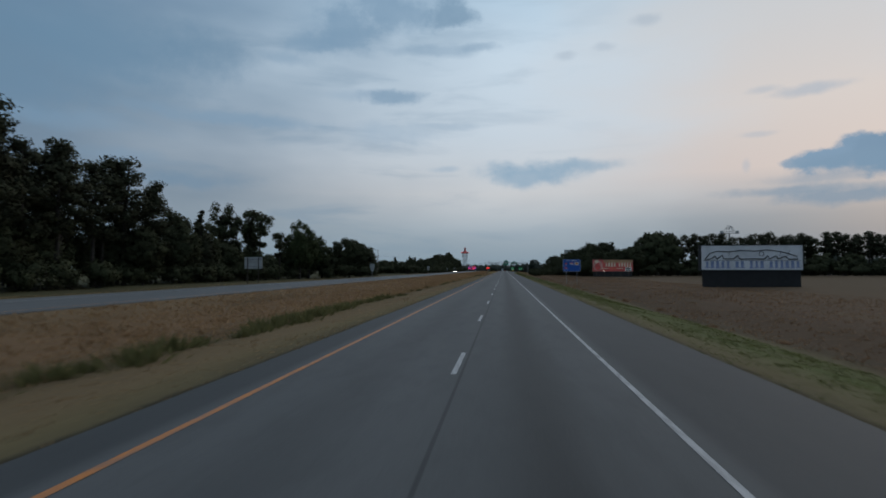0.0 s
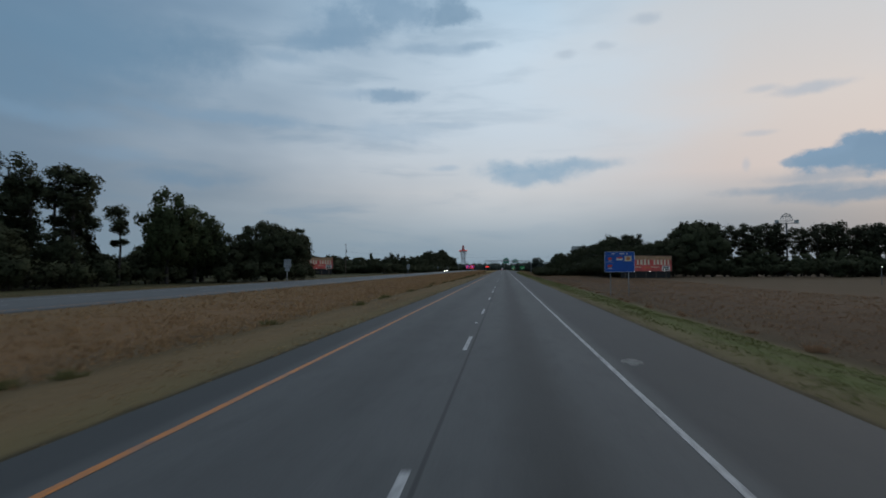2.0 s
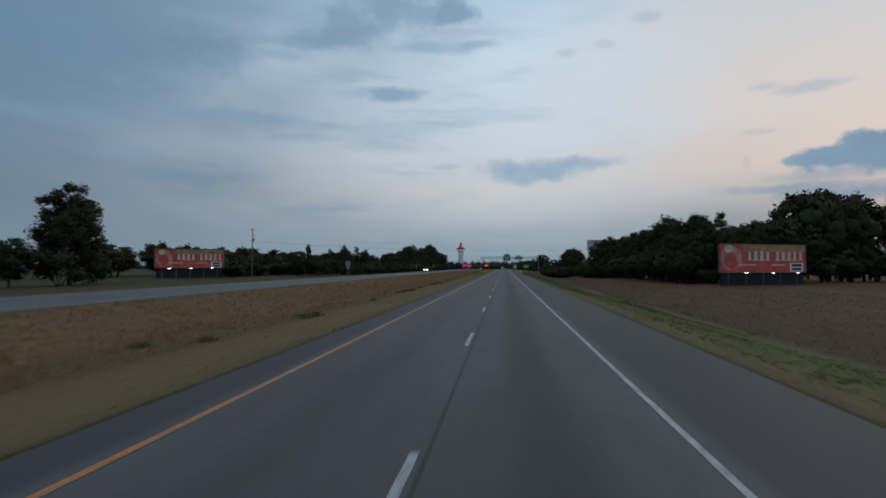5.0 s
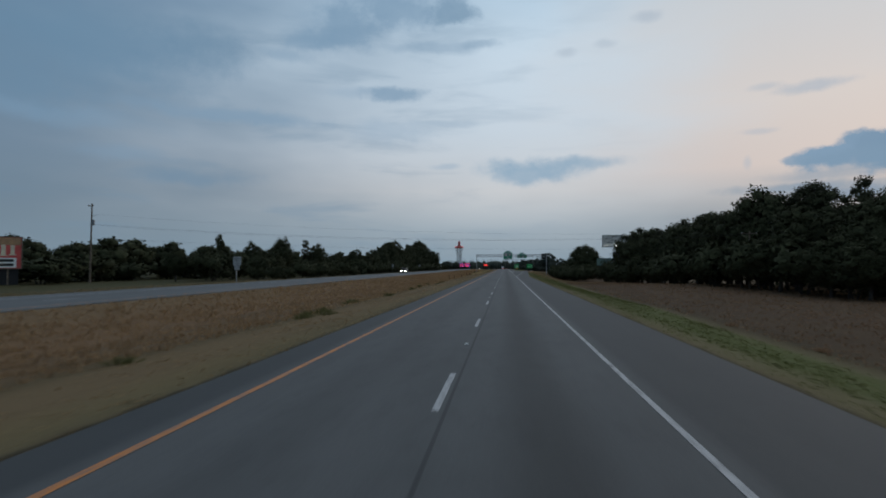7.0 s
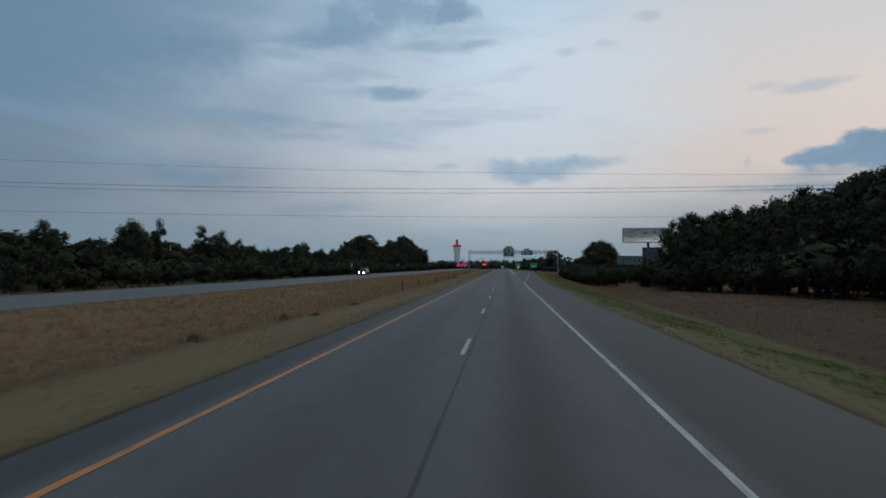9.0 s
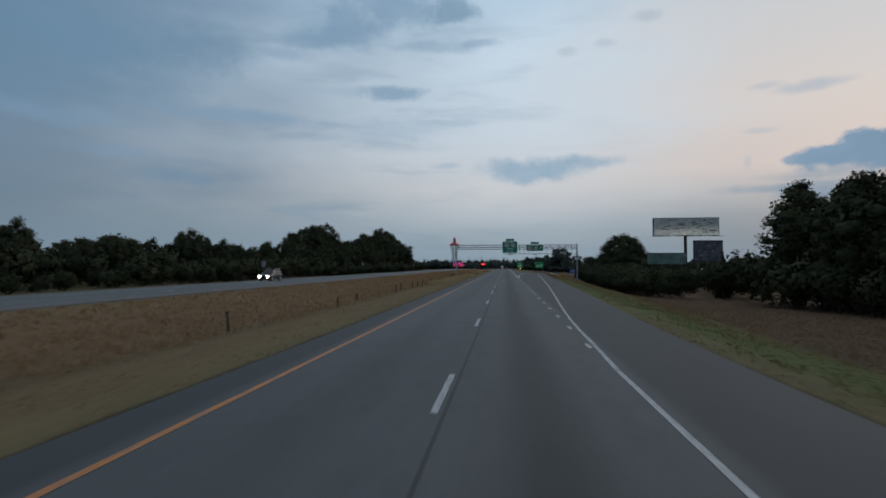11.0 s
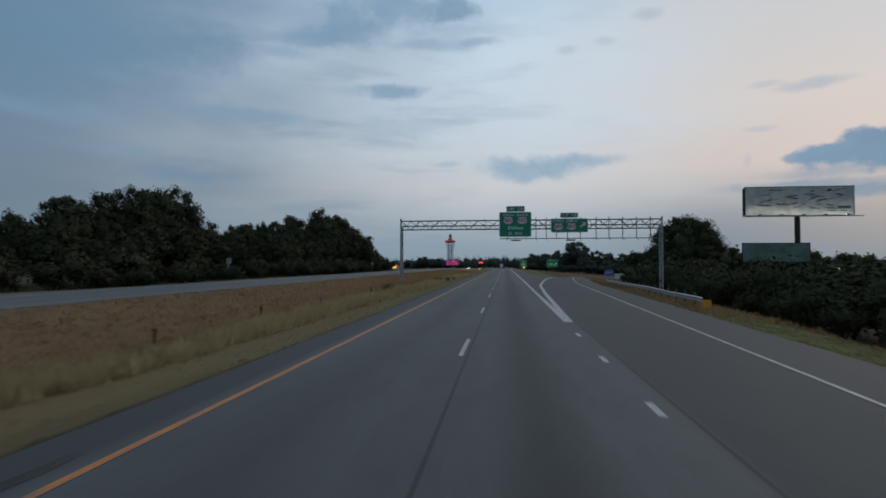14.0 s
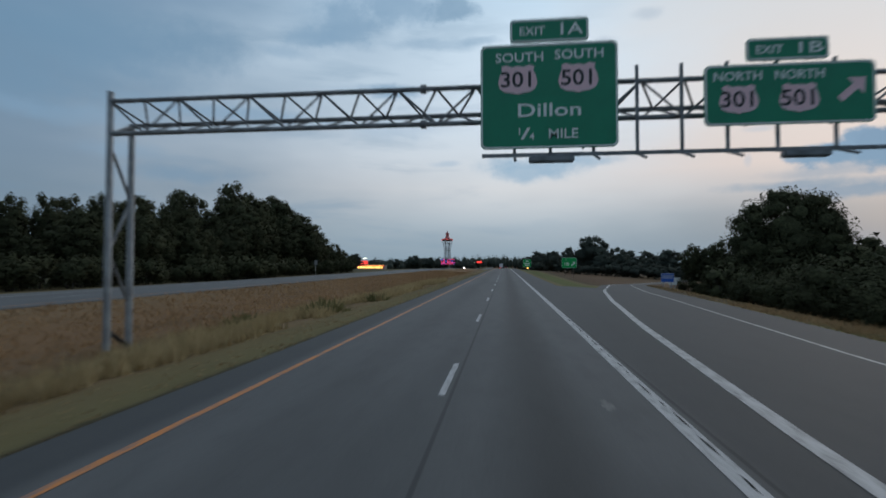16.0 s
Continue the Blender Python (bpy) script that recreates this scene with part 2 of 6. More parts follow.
def ground_build(g):
    p = place(g)
    s = g.node("ShaderNodeSeparateXYZ", {0: p})
    broad = g.noise(g.vec("MULTIPLY", p, (0.10, 0.025, 1)), 1.0, 4, 0.6)
    medium = g.noise(g.vec("MULTIPLY", p, (0.6, 0.25, 1)), 1.0, 5, 0.65)
    fine = g.noise(g.vec("MULTIPLY", p, (1, 1, 1)), 7.0, 6, 0.75)
    x = g.math("ADD", s.outputs[0], g.math("MULTIPLY_ADD", broad, 2.0, -1.0))
    x = g.math("ADD", x, g.math("MULTIPLY_ADD", medium, 1.2, -0.6))
    t = g.math("MULTIPLY_ADD", x, 1 / 120.0, 0.5)

    def at(v):
        return v / 120.0 + 0.5
    dry, tan, straw = (0.150, 0.096, 0.054), (0.210, 0.130, 0.071), (0.270, 0.210, 0.118)
    green, dull, field = (0.110, 0.125, 0.043), (0.215, 0.170, 0.085), (0.112, 0.070, 0.045)
    c = g.ramp(t, [(0.0, (0.06, 0.06, 0.028)), (at(-44), (0.10, 0.085, 0.045)), (at(-38), (0.17, 0.14, 0.080)), (at(-26), (0.21, 0.14, 0.078)), (at(-21), (0.205, 0.125, 0.068)),
                   (at(-17), (0.205, 0.122, 0.066)), (at(-14), (0.165, 0.106, 0.060)), (at(-12.7), (0.140, 0.094, 0.052)), (at(-11.9), (0.132, 0.096, 0.052)), (at(-10.8), (0.190, 0.132, 0.072)),
                   (at(-8.8), (0.205, 0.142, 0.078)), (at(-7.2), (0.190, 0.145, 0.075)), (at(-6.0), (0.120, 0.104, 0.060)), (at(5.4), (0.125, 0.104, 0.062)), (at(6.2), (0.175, 0.142, 0.076)),
                   (at(7.1), (0.150, 0.140, 0.066)), (at(8.0), green), (at(12.2), green), (at(13.2), (0.150, 0.132, 0.066)), (at(14.4), (0.130, 0.104, 0.056)), (at(15.3), (0.078, 0.058, 0.036)),
                   (at(17.5), (0.098, 0.064, 0.041)), (at(24), field), (at(34), (0.130, 0.082, 0.052)), (at(46), (0.130, 0.086, 0.054)), (1.0, (0.112, 0.078, 0.048))])
    streak = g.noise(g.vec("MULTIPLY", p, (0.22, 0.035, 1)), 1.0, 5, 0.65)
    c = g.mix(g.smooth(streak, 0.48, 0.70, 0.0, 0.45), c, (0.095, 0.070, 0.042))
    c = g.mix(g.smooth(streak, 0.44, 0.28, 0.0, 0.18), c, (0.215, 0.160, 0.090))
    c = g.mix(g.smooth(medium, 0.45, 0.75, 0.0, 0.30), c, dry)
    c = g.mix(g.smooth(fine, 0.45, 0.75, 0.0, 0.22), c, (0.080, 0.062, 0.034))
    c = g.mix(g.smooth(fine, 0.50, 0.30, 0.0, 0.12), c, straw)
    # green mown strip beside the inner shoulder near the gantry
    strip_f = g.math("MULTIPLY", g.smooth(s.outputs[1], 395, 430), g.math("MULTIPLY", g.smooth(x, -9.8, -8.8), g.smooth(x, -4.0, -5.0)))
    c = g.mix(g.math("MULTIPLY", strip_f, 0.38), c, (0.125, 0.128, 0.056))
    # dirt and dead thatch at the edges of the asphalt
    ragged = g.math("ADD", s.outputs[0], g.math("MULTIPLY_ADD", g.noise(g.vec("MULTIPLY", p, (1, 0.8, 1)), 1.0, 4, 0.7), 0.5, -0.25))
    c = g.mix(g.math("MULTIPLY", g.smooth(ragged, -6.62, -6.32), g.smooth(ragged, 0.0, -1.0, 0.0, 0.8)), c, (0.045, 0.038, 0.027))
    c = g.mix(g.math("MULTIPLY", g.smooth(ragged, 5.98, 5.70), g.smooth(ragged, 0.0, 1.0, 0.0, 0.7)), c, (0.055, 0.046, 0.032))
    h = g.math("ADD", fine, g.math("MULTIPLY", medium, 1.5))
    return principled(g, c, 0.95, 0, h, 0.5, 0.08, **{"Specular IOR Level": 0.1})


GROUND = material("dry_grass_ground", ground_build)


def blade_build(lo, hi):
    def build(g):
        r = g.node("ShaderNodeNewGeometry").outputs["Random Per Island"]
        p = place(g)
        m = g.noise(g.vec("MULTIPLY", p, (0.3, 0.12, 0.3)), 1.0, 3)
        c = g.mix(g.math("MULTIPLY_ADD", r, 0.6, g.math("MULTIPLY_ADD", m, 0.8, -0.2), clamp=True), lo, hi)
        front = g.node("ShaderNodeBsdfDiffuse", {0: c}).outputs[0]
        through_leaf = g.node("ShaderNodeBsdfTranslucent", {0: c}).outputs[0]
        return g.node("ShaderNodeMixShader", {0: 0.5, 1: front, 2: through_leaf}).outputs[0]
    return build


BLADE_DRY = material("dry_grass", blade_build((0.33, 0.20, 0.108), (0.54, 0.36, 0.20)))
BLADE_GREEN = material("green_grass", blade_build((0.125, 0.142, 0.052), (0.215, 0.215, 0.090)))
BLADE_BROWN = material("brown_field_grass", blade_build((0.27, 0.170, 0.106), (0.37, 0.24, 0.148)))
BLADE_DULL = material("dull_grass", blade_build((0.28, 0.205, 0.110), (0.42, 0.315, 0.175)))
BLADE_TAN = material("mown_tan_grass", blade_build((0.31, 0.205, 0.112), (0.46, 0.325, 0.185)))
BLADE_WEED = material("olive_weed", blade_build((0.105, 0.110, 0.045), (0.21, 0.185, 0.085)))
BLADE_PALE = material("pale_tall_grass", blade_build((0.44, 0.33, 0.17), (0.66, 0.52, 0.30)))


def leaf_build(lo, hi):
    def build(g):
        geo = g.node("ShaderNodeNewGeometry").outputs["Random Per Island"]
        ob = g.node("ShaderNodeObjectInfo").outputs["Random"]
        c = g.mix(g.math("MULTIPLY_ADD", geo, 0.7, g.math("MULTIPLY", ob, 0.3)), lo, hi)
        p = place(g)
        leaf_gap = g.node("ShaderNodeTexVoronoi", {"Vector": p, "Scale": 3.2}).outputs[0]
        # shade in the gaps between leaf clusters, painted as dark cell edges
        c = g.mix(g.smooth(leaf_gap, 0.35, 0.75, 0.0, 0.6), c, tuple(v * 0.45 for v in lo))
        return principled(g, c, 0.85, 0, leaf_gap, 0.9, 0.12, **{"Specular IOR Level": 0.1})
    return build


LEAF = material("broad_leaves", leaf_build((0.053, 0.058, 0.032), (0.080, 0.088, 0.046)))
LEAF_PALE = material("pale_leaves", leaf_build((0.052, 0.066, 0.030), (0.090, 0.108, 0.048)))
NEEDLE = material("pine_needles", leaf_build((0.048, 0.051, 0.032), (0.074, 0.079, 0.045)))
# paler and greyer: the haze over distant trees is put into this leaf colour
LEAF_HAZED = material("hazed_far_leaves", leaf_build((0.062, 0.074, 0.062), (0.086, 0.100, 0.082)))
BARK = plain("bark", (0.042, 0.034, 0.028), 0.9, vary=0.35, scale=2.0)

GALV = plain("galvanised_steel", (0.34, 0.35, 0.36), 0.5, 0.55, 0.2, 2.0)
GALV_DARK = plain("weathered_steel", (0.20, 0.21, 0.22), 0.55, 0.5, 0.25, 2.0)
WOOD = plain("weathered_timber", (0.15, 0.115, 0.085), 0.85, 0, 0.35, 2.5)
ALU_BACK = plain("bare_aluminium", (0.40, 0.41, 0.42), 0.5, 0.25, 0.14, 1.0)
SIGN_GREEN = plain("green_sign_sheeting", (0.004, 0.225, 0.118), 0.4, 0, 0.08, 0.6)
SIGN_BRIGHT = plain("fresh_green_sheeting", (0.010, 0.40, 0.10), 0.4, 0, 0.08, 0.6)
SIGN_BLUE = plain("blue_sign_sheeting", (0.012, 0.095, 0.42), 0.4, 0, 0.08, 0.6)
SIGN_WHITE = plain("white_sign_sheeting", (0.78, 0.80, 0.78), 0.4, 0, 0.06, 1.0)
SHIELD = plain("shield_sheeting", (0.84, 0.57, 0.61), 0.4, 0, 0.06, 1.0)
SIGN_RED = plain("red_printed_vinyl", (0.62, 0.090, 0.080), 0.5, 0, 0.15, 0.5)
SIGN_ORANGE = plain("orange_printed_vinyl", (0.62, 0.20, 0.07), 0.5, 0, 0.15, 0.5)
SIGN_CREAM = plain("cream_printed_vinyl", (0.72, 0.62, 0.46), 0.5, 0, 0.12, 0.8)
SIGN_MUD = plain("brown_printed_vinyl", (0.44, 0.25, 0.13), 0.5, 0, 0.2, 0.8)
SIGN_BLACK = plain("black_print", (0.02, 0.02, 0.022), 0.5, 0, 0.2, 1.0)
SIGN_FLESH = plain("pink_printed_vinyl", (0.60, 0.28, 0.24), 0.5, 0, 0.2, 0.8)
VINYL_PALE = plain("faded_white_vinyl", (0.64, 0.64, 0.67), 0.6, 0, 0.10, 0.4)
VINYL_BLUE = plain("faded_blue_vinyl", (0.23, 0.28, 0.46), 0.6, 0, 0.15, 0.6)
VINYL_GREY = plain("grey_billboard_face", (0.42, 0.44, 0.43), 0.6, 0, 0.15, 0.5)
VINYL_TEAL = plain("teal_billboard_face", (0.11, 0.175, 0.15), 0.6, 0, 0.25, 0.4)
VINYL_DARK = plain("dark_photo_billboard_face", (0.085, 0.08, 0.10), 0.6, 0, 0.4, 0.6)
FRAME_DARK = plain("dark_painted_steel", (0.018, 0.018, 0.020), 0.85, 0.0, 0.2, 1.0)
TERMINAL = plain("orange_terminal_sheeting", (0.75, 0.30, 0.03), 0.4, 0, 0.1, 1.0)
CAR_PAINT = plain("dark_grey_car_paint", (0.035, 0.037, 0.04), 0.25, 0.05, 0.08, 1.0)
CAR_SILVER = plain("silver_car_paint", (0.22, 0.225, 0.23), 0.3, 0.2, 0.08, 1.0)
CAR_RED = plain("red_car_paint", (0.35, 0.03, 0.03), 0.3, 0.1, 0.08, 1.0)
TYRE = plain("tyre_rubber", (0.02, 0.02, 0.02), 0.85, 0, 0.2, 4.0)
CAR_GLASS = plain("dark_window_glass", (0.015, 0.018, 0.02), 0.08, 0, 0.05, 1.0)
WALL_PALE = plain("pale_building_wall", (0.42, 0.38, 0.34), 0.8, 0, 0.15, 0.5)
ROOF_DARK = plain("dark_roof", (0.07, 0.06, 0.06), 0.8, 0, 0.2, 0.5)
TOWER_RED = plain("red_tower_paint", (0.50, 0.14, 0.13), 0.5, 0, 0.15, 0.3)
TOWER_STEEL = plain("grey_tower_steel", (0.20, 0.21, 0.22), 0.5, 0.2, 0.15, 0.3)

HEADLIGHT = glow("lit_headlight", (1.0, 0.90, 0.72), 25.0)
TAILLIGHT = glow("lit_tail_lamp", (1.0, 0.06, 0.03), 2.5)
NEON_RED = glow("red_neon", (1.0, 0.07, 0.06), 1.0)
NEON_PINK = glow("pink_led", (0.95, 0.12, 0.55), 0.9)
NEON_BLUE = glow("blue_led", (0.15, 0.20, 0.9), 0.9)
NEON_YELLOW = glow("yellow_shop_light", (1.0, 0.66, 0.18), 2.2)
LAMP_WHITE = glow("white_yard_lamp", (0.95, 1.0, 0.80), 3.0)
HIGHBEAM = glow("bright_far_headlight", (1.0, 0.94, 0.82), 110.0)
SPOT = glow("sign_spot_lamp", (1.0, 0.93, 0.80), 11.0)
FLOOD = glow("flood_light", (1.0, 0.97, 0.85), 60.0)
LAMP_WARM = glow("amber_lamp", (1.0, 0.55, 0.12), 2.0)

# ---------------------------------------------------------------- mesh helpers


def mesh_of(bm, name):
    me = bpy.data.meshes.new(name)
    bm.to_mesh(me)
    bm.free()
    return me


def part(name, bm, mat, parent, label=""):
    """Links a bmesh (or a mesh) as one part under a thing."""
    me = bm if isinstance(bm, bpy.types.Mesh) else mesh_of(bm, name)
    if not me.materials:
        me.materials.append(mat)
    ob = new(name, me)
    ob.parent = parent
    if label:
        ob["label"] = label
    return ob


def thing(name, label, category, m=None, group="", kind=""):
    ob = new(name)
    ob.empty_display_size = 0.3
    if m is not None:
        ob.matrix_basis = m
    return tagged(ob, label, category, group, kind)


def structure(name, bm, mat, label=""):
    me = bm if isinstance(bm, bpy.types.Mesh) else mesh_of(bm, name)
    me.materials.append(mat)
    return tagged(new(name, me), label, kind="structure")


def box(bm, c, size, m=None, bevel=0.0):
    r = bmesh.ops.create_cube(bm, size=1.0)
    mat = Matrix.Translation(c) @ (m or Matrix()) @ Matrix.Diagonal((*size, 1))
    bmesh.ops.transform(bm, matrix=mat, verts=r["verts"])
    if bevel:
        es = {e for v in r["verts"] for e in v.link_edges}
        bmesh.ops.bevel(bm, geom=list(es), offset=bevel, segments=2, affect="EDGES")
    return bm


def cube(c, size, m=None, bevel=0.0):
    return box(bmesh.new(), c, size, m, bevel)


def tube(bm, a, b, r, r2=None, seg=8):
    a, b = Vector(a), Vector(b)
    d = b - a
    q = d.to_track_quat("Z", "Y").to_matrix().to_4x4()
    bmesh.ops.create_cone(bm, cap_ends=True, segments=seg, radius1=r, radius2=r if r2 is None else r2, depth=d.length,
                          matrix=Matrix.Translation((a + b) / 2) @ q)
    return bm


def pipe(a, b, r, r2=None, seg=8):
    return tube(bmesh.new(), a, b, r, r2, seg)


def rounded_plate(w, h, depth, radius, seg=5):
    """A plate in x and z, its face towards -y, with rounded corners."""
    bm = bmesh.new()
    pts = []
    for cx, cz, a0 in ((w / 2 - radius, h / 2 - radius, 0), (-w / 2 + radius, h / 2 - radius, 90), (-w / 2 + radius, -h / 2 + radius, 180), (w / 2 - radius, -h / 2 + radius, 270)):
        for i in range(seg + 1):
            a = radians(a0 + 90 * i / seg)
            pts.append((cx + radius * math.cos(a), cz + radius * math.sin(a)))
    front = [bm.verts.new((x, -depth / 2, z)) for x, z in pts]
    back = [bm.verts.new((x, depth / 2, z)) for x, z in pts]
    bm.faces.new(front)
    bm.faces.new(back[::-1])
    n = len(pts)
    for i in range(n):
        bm.faces.new((front[i], back[i], back[(i + 1) % n], front[(i + 1) % n]))
    bmesh.ops.recalc_face_normals(bm, faces=bm.faces)
    return bm


def border_ring(w, h, depth, radius, width):
    bm = bmesh.new()
    rings = []
    for ww, hh, rr in ((w, h, radius), (w - 2 * width, h - 2 * width, max(radius - width, 0.01))):
        pts = []
        for sx, sz, a0 in ((1, 1, 0), (-1, 1, 90), (-1, -1, 180), (1, -1, 270)):
            for i in range(5):
                a = radians(a0 + 90 * i / 4)
                pts.append((sx * (ww / 2 - rr) + rr * math.cos(a), sz * (hh / 2 - rr) + rr * math.sin(a)))
        rings.append([[bm.verts.new((x, y, z)) for x, z in pts] for y in (-depth / 2, depth / 2)])
    (of, ob_), (nf, nb) = rings
    k = len(of)
    for i in range(k):
        j = (i + 1) % k
        for quad in ((of[i], of[j], nf[j], nf[i]), (ob_[j], ob_[i], nb[i], nb[j]), (of[j], of[i], ob_[i], ob_[j]), (nf[i], nf[j], nb[j], nb[i])):
            bm.faces.new(quad)
    bmesh.ops.recalc_face_normals(bm, faces=bm.faces)
    return bm


def lettering(text, size, mat, parent, x, y, z, width=None, name="letter"):
    """Raised letters in the built-in font, standing in x and z, facing -y, centred on x, z."""
    cu = bpy.data.curves.new(name, "FONT")
    cu.body, cu.size, cu.extrude, cu.align_x, cu.align_y = text, size, 0.004, "CENTER", "CENTER"
    cu.resolution_u = 3
    cu.offset = size * 0.012
    tmp = bpy.data.objects.new(name, cu)
    me = bpy.data.meshes.new_from_object(tmp)
    bpy.data.objects.remove(tmp)
    xs = [v.co.x for v in me.vertices]
    k = 1.0
    if width:
        k = width / (max(xs) - min(xs))
    bm = bmesh.new()
    bm.from_mesh(me)
    bpy.data.meshes.remove(me)
    # one mesh for each letter
    left, runs = set(bm.verts), []
    while left:
        todo, piece = [left.pop()], []
        while todo:
            v = todo.pop()
            piece.append(v)
            for e in v.link_edges:
                o = e.other_vert(v)
                if o in left:
                    left.remove(o)
                    todo.append(o)
        runs.append((min(v.co.x for v in piece), max(v.co.x for v in piece), piece))
    runs.sort(key=lambda q: q[0])
    letters = []
    for lo, hi, piece in runs:
        if letters and lo < letters[-1][1] - 0.25 * (hi - lo):
            letters[-1] = (letters[-1][0], max(hi, letters[-1][1]), letters[-1][2] + piece)
        else:
            letters.append((lo, hi, piece))
    for lo, hi, piece in letters:
        one = bmesh.new()
        copy = {v: one.verts.new(v.co) for v in piece}
        for f in {f for v in piece for f in v.link_faces}:
            one.faces.new([copy[v] for v in f.verts])
        one.transform(Matrix.Translation((x, y, z)) @ Matrix.Rotation(radians(90), 4, "X") @ Matrix.Diagonal((k, 1, 1, 1)))
        part(name, one, mat, parent)
    bm.free()


def clamp01(v):
    return max(0.0, min(1.0, v))


def ease(v, lo, hi):
    k = clamp01((v - lo) / (hi - lo))
    return k * k * (3 - 2 * k)


def interp(v, table):
    for (a, fa), (b, fb) in zip(table, table[1:]):
        if v <= b:
            return fa if v <= a else fa + (fb - fa) * (v - a) / (b - a)
    return table[-1][1]


# ---------------------------------------------------------------- the lie of the land
OPP_NEAR, OPP_FAR = -26.3, -38.8
INNER_EDGE = -6.1
EDGE_LINE = [(318, 2.51), (330, 2.75), (338, 3.15), (350, 3.85), (370, 5.0), (400, 6.4), (425, 7.5), (454, 8.75), (470, 10.3), (490, 12.6),
             (510, 16.2), (530, 20.4), (550, 25.8), (570, 32.5), (590, 40.5), (615, 52.0), (650, 70.0)]
RAMP_LEFT = [(408, 2.55), (420, 2.9), (431, 3.2), (447, 3.85), (462, 5.2), (476, 6.85), (493, 9.4), (510, 12.9), (530, 16.9), (550, 22.0), (570, 28.5), (590, 36.5), (615, 48.0), (650, 66.0)]


def edge_line(y):
    return interp(y, EDGE_LINE) if y > 318 else X_WHITE


def ramp_left(y):
    return interp(y, RAMP_LEFT)


def crest(y):
    return -7.0 * ease(y, 640, 1350)


def ramp_z(y):
    return crest(y) - 3.8 * ease(y, 466, 640)


def ramp_surface(x, y):
    """Height of the ramp's asphalt, which tilts away from the through lanes before the gore."""
    if y >= 500:
        return ramp_z(y)
    left = X_WHITE + 2.75
    return crest(y) + (ramp_z(y) - crest(y)) * clamp01((x - left) / max(ramp_left(y) - 1.2 - left, 1.5))


def outer_edge(y):
    """Right edge of the paved shoulder of the main road and, further on, of the ramp."""
    return edge_line(y) + (3.0 - 0.8 * ease(y, 330, 400))


def land(x, y):
    """Height of the ground."""
    c = crest(y)
    roll = 0.10 * noise.noise((x * 0.06, y * 0.03, 0.0)) + 0.05 * noise.noise((x * 0.3, y * 0.2, 3.0))
    if x < INNER_EDGE:
        if x > OPP_NEAR:
            k = (INNER_EDGE - x) / (INNER_EDGE - OPP_NEAR)
            return c - 0.06 - 0.75 * math.sin(math.pi * k) ** 1.2 + roll * min(1, 6 * k * (1 - k))
        if x > OPP_FAR:
            return c - 0.07
        d = OPP_FAR - x
        return c - 0.06 - 0.35 * ease(d, 0.5, 9) + roll * min(1, d / 3) * 2
    right = X_WHITE + 3.0
    if x <= right:
        return c - 0.07
    deep = ease(y, 300, 400)
    profile_a = [(0, -0.06), (1.5, -0.12), (9, -1.75), (12, -1.85), (17, -1.35), (40, -1.3), (200, -1.0)]
    profile_b = [(0, -0.06), (2.5, -0.22), (14, -3.2), (30, -3.6), (200, -3.2)]
    if y < 500:
        d = x - outer_edge(y)
        c = ramp_surface(min(x, outer_edge(y)), y)
        if d <= 0:
            return c - 0.07
        return c + interp(d, profile_a) * (1 - deep) + interp(d, profile_b) * deep + roll * min(1, d / 3) * 2
    le, ri = ramp_left(y) - 1.2, outer_edge(y)
    if le <= x <= ri:
        return ramp_z(y) - 0.07
    if x > ri:
        return ramp_z(y) + interp(x - ri, profile_b) + roll * min(1, (x - ri) / 3) * 2
    d = min(x - right, le - x)
    k = clamp01((x - right) / max(le - right, 0.1))
    return (c - 0.07) * (1 - k) + (ramp_z(y) - 0.07) * k - 0.25 * ease(d, 0, 3)


def sheet(xs, ys, z):
    """A mesh over a grid, made at once."""
    verts = [(x, y, z(x, y)) for y in ys for x in xs]
    n = len(xs)
    faces = [(j * n + i, j * n + i + 1, (j + 1) * n + i + 1, (j + 1) * n + i) for j in range(len(ys) - 1) for i in range(n - 1)]
    me = bpy.data.meshes.new("sheet")
    me.from_pydata(verts, [], faces)
    for p in me.polygons:
        p.use_smooth = True
    return me


def spread(*runs):
    out = []
    for a, b, step in runs:
        n = max(1, round((b - a) / step))
        out += [a + (b - a) * i / n for i in range(n)]
    return out + [runs[-1][1]]


XS = spread((-3000, -400, 650), (-400, -120, 70), (-120, -40, 8), (-40, -38.8, 1.2), (-38.8, -26.3, 6.25), (-26.3, -6.1, 1.0), (-6.1, 5.51, 3.87),
            (5.51, 34, 1.0), (34, 70, 4), (70, 140, 14), (140, 400, 65), (400, 3000, 650))
YS = spread((-600, -40, 140), (-40, 300, 8), (300, 660, 4), (660, 1400, 20), (1400, 4000, 650))
structure("ground", sheet(XS, YS, land), GROUND, "dry brown and green roadside grass ground")

ROAD_YS = spread((-60, 640, 10), (640, 1400, 20), (1400, 3000, 800))


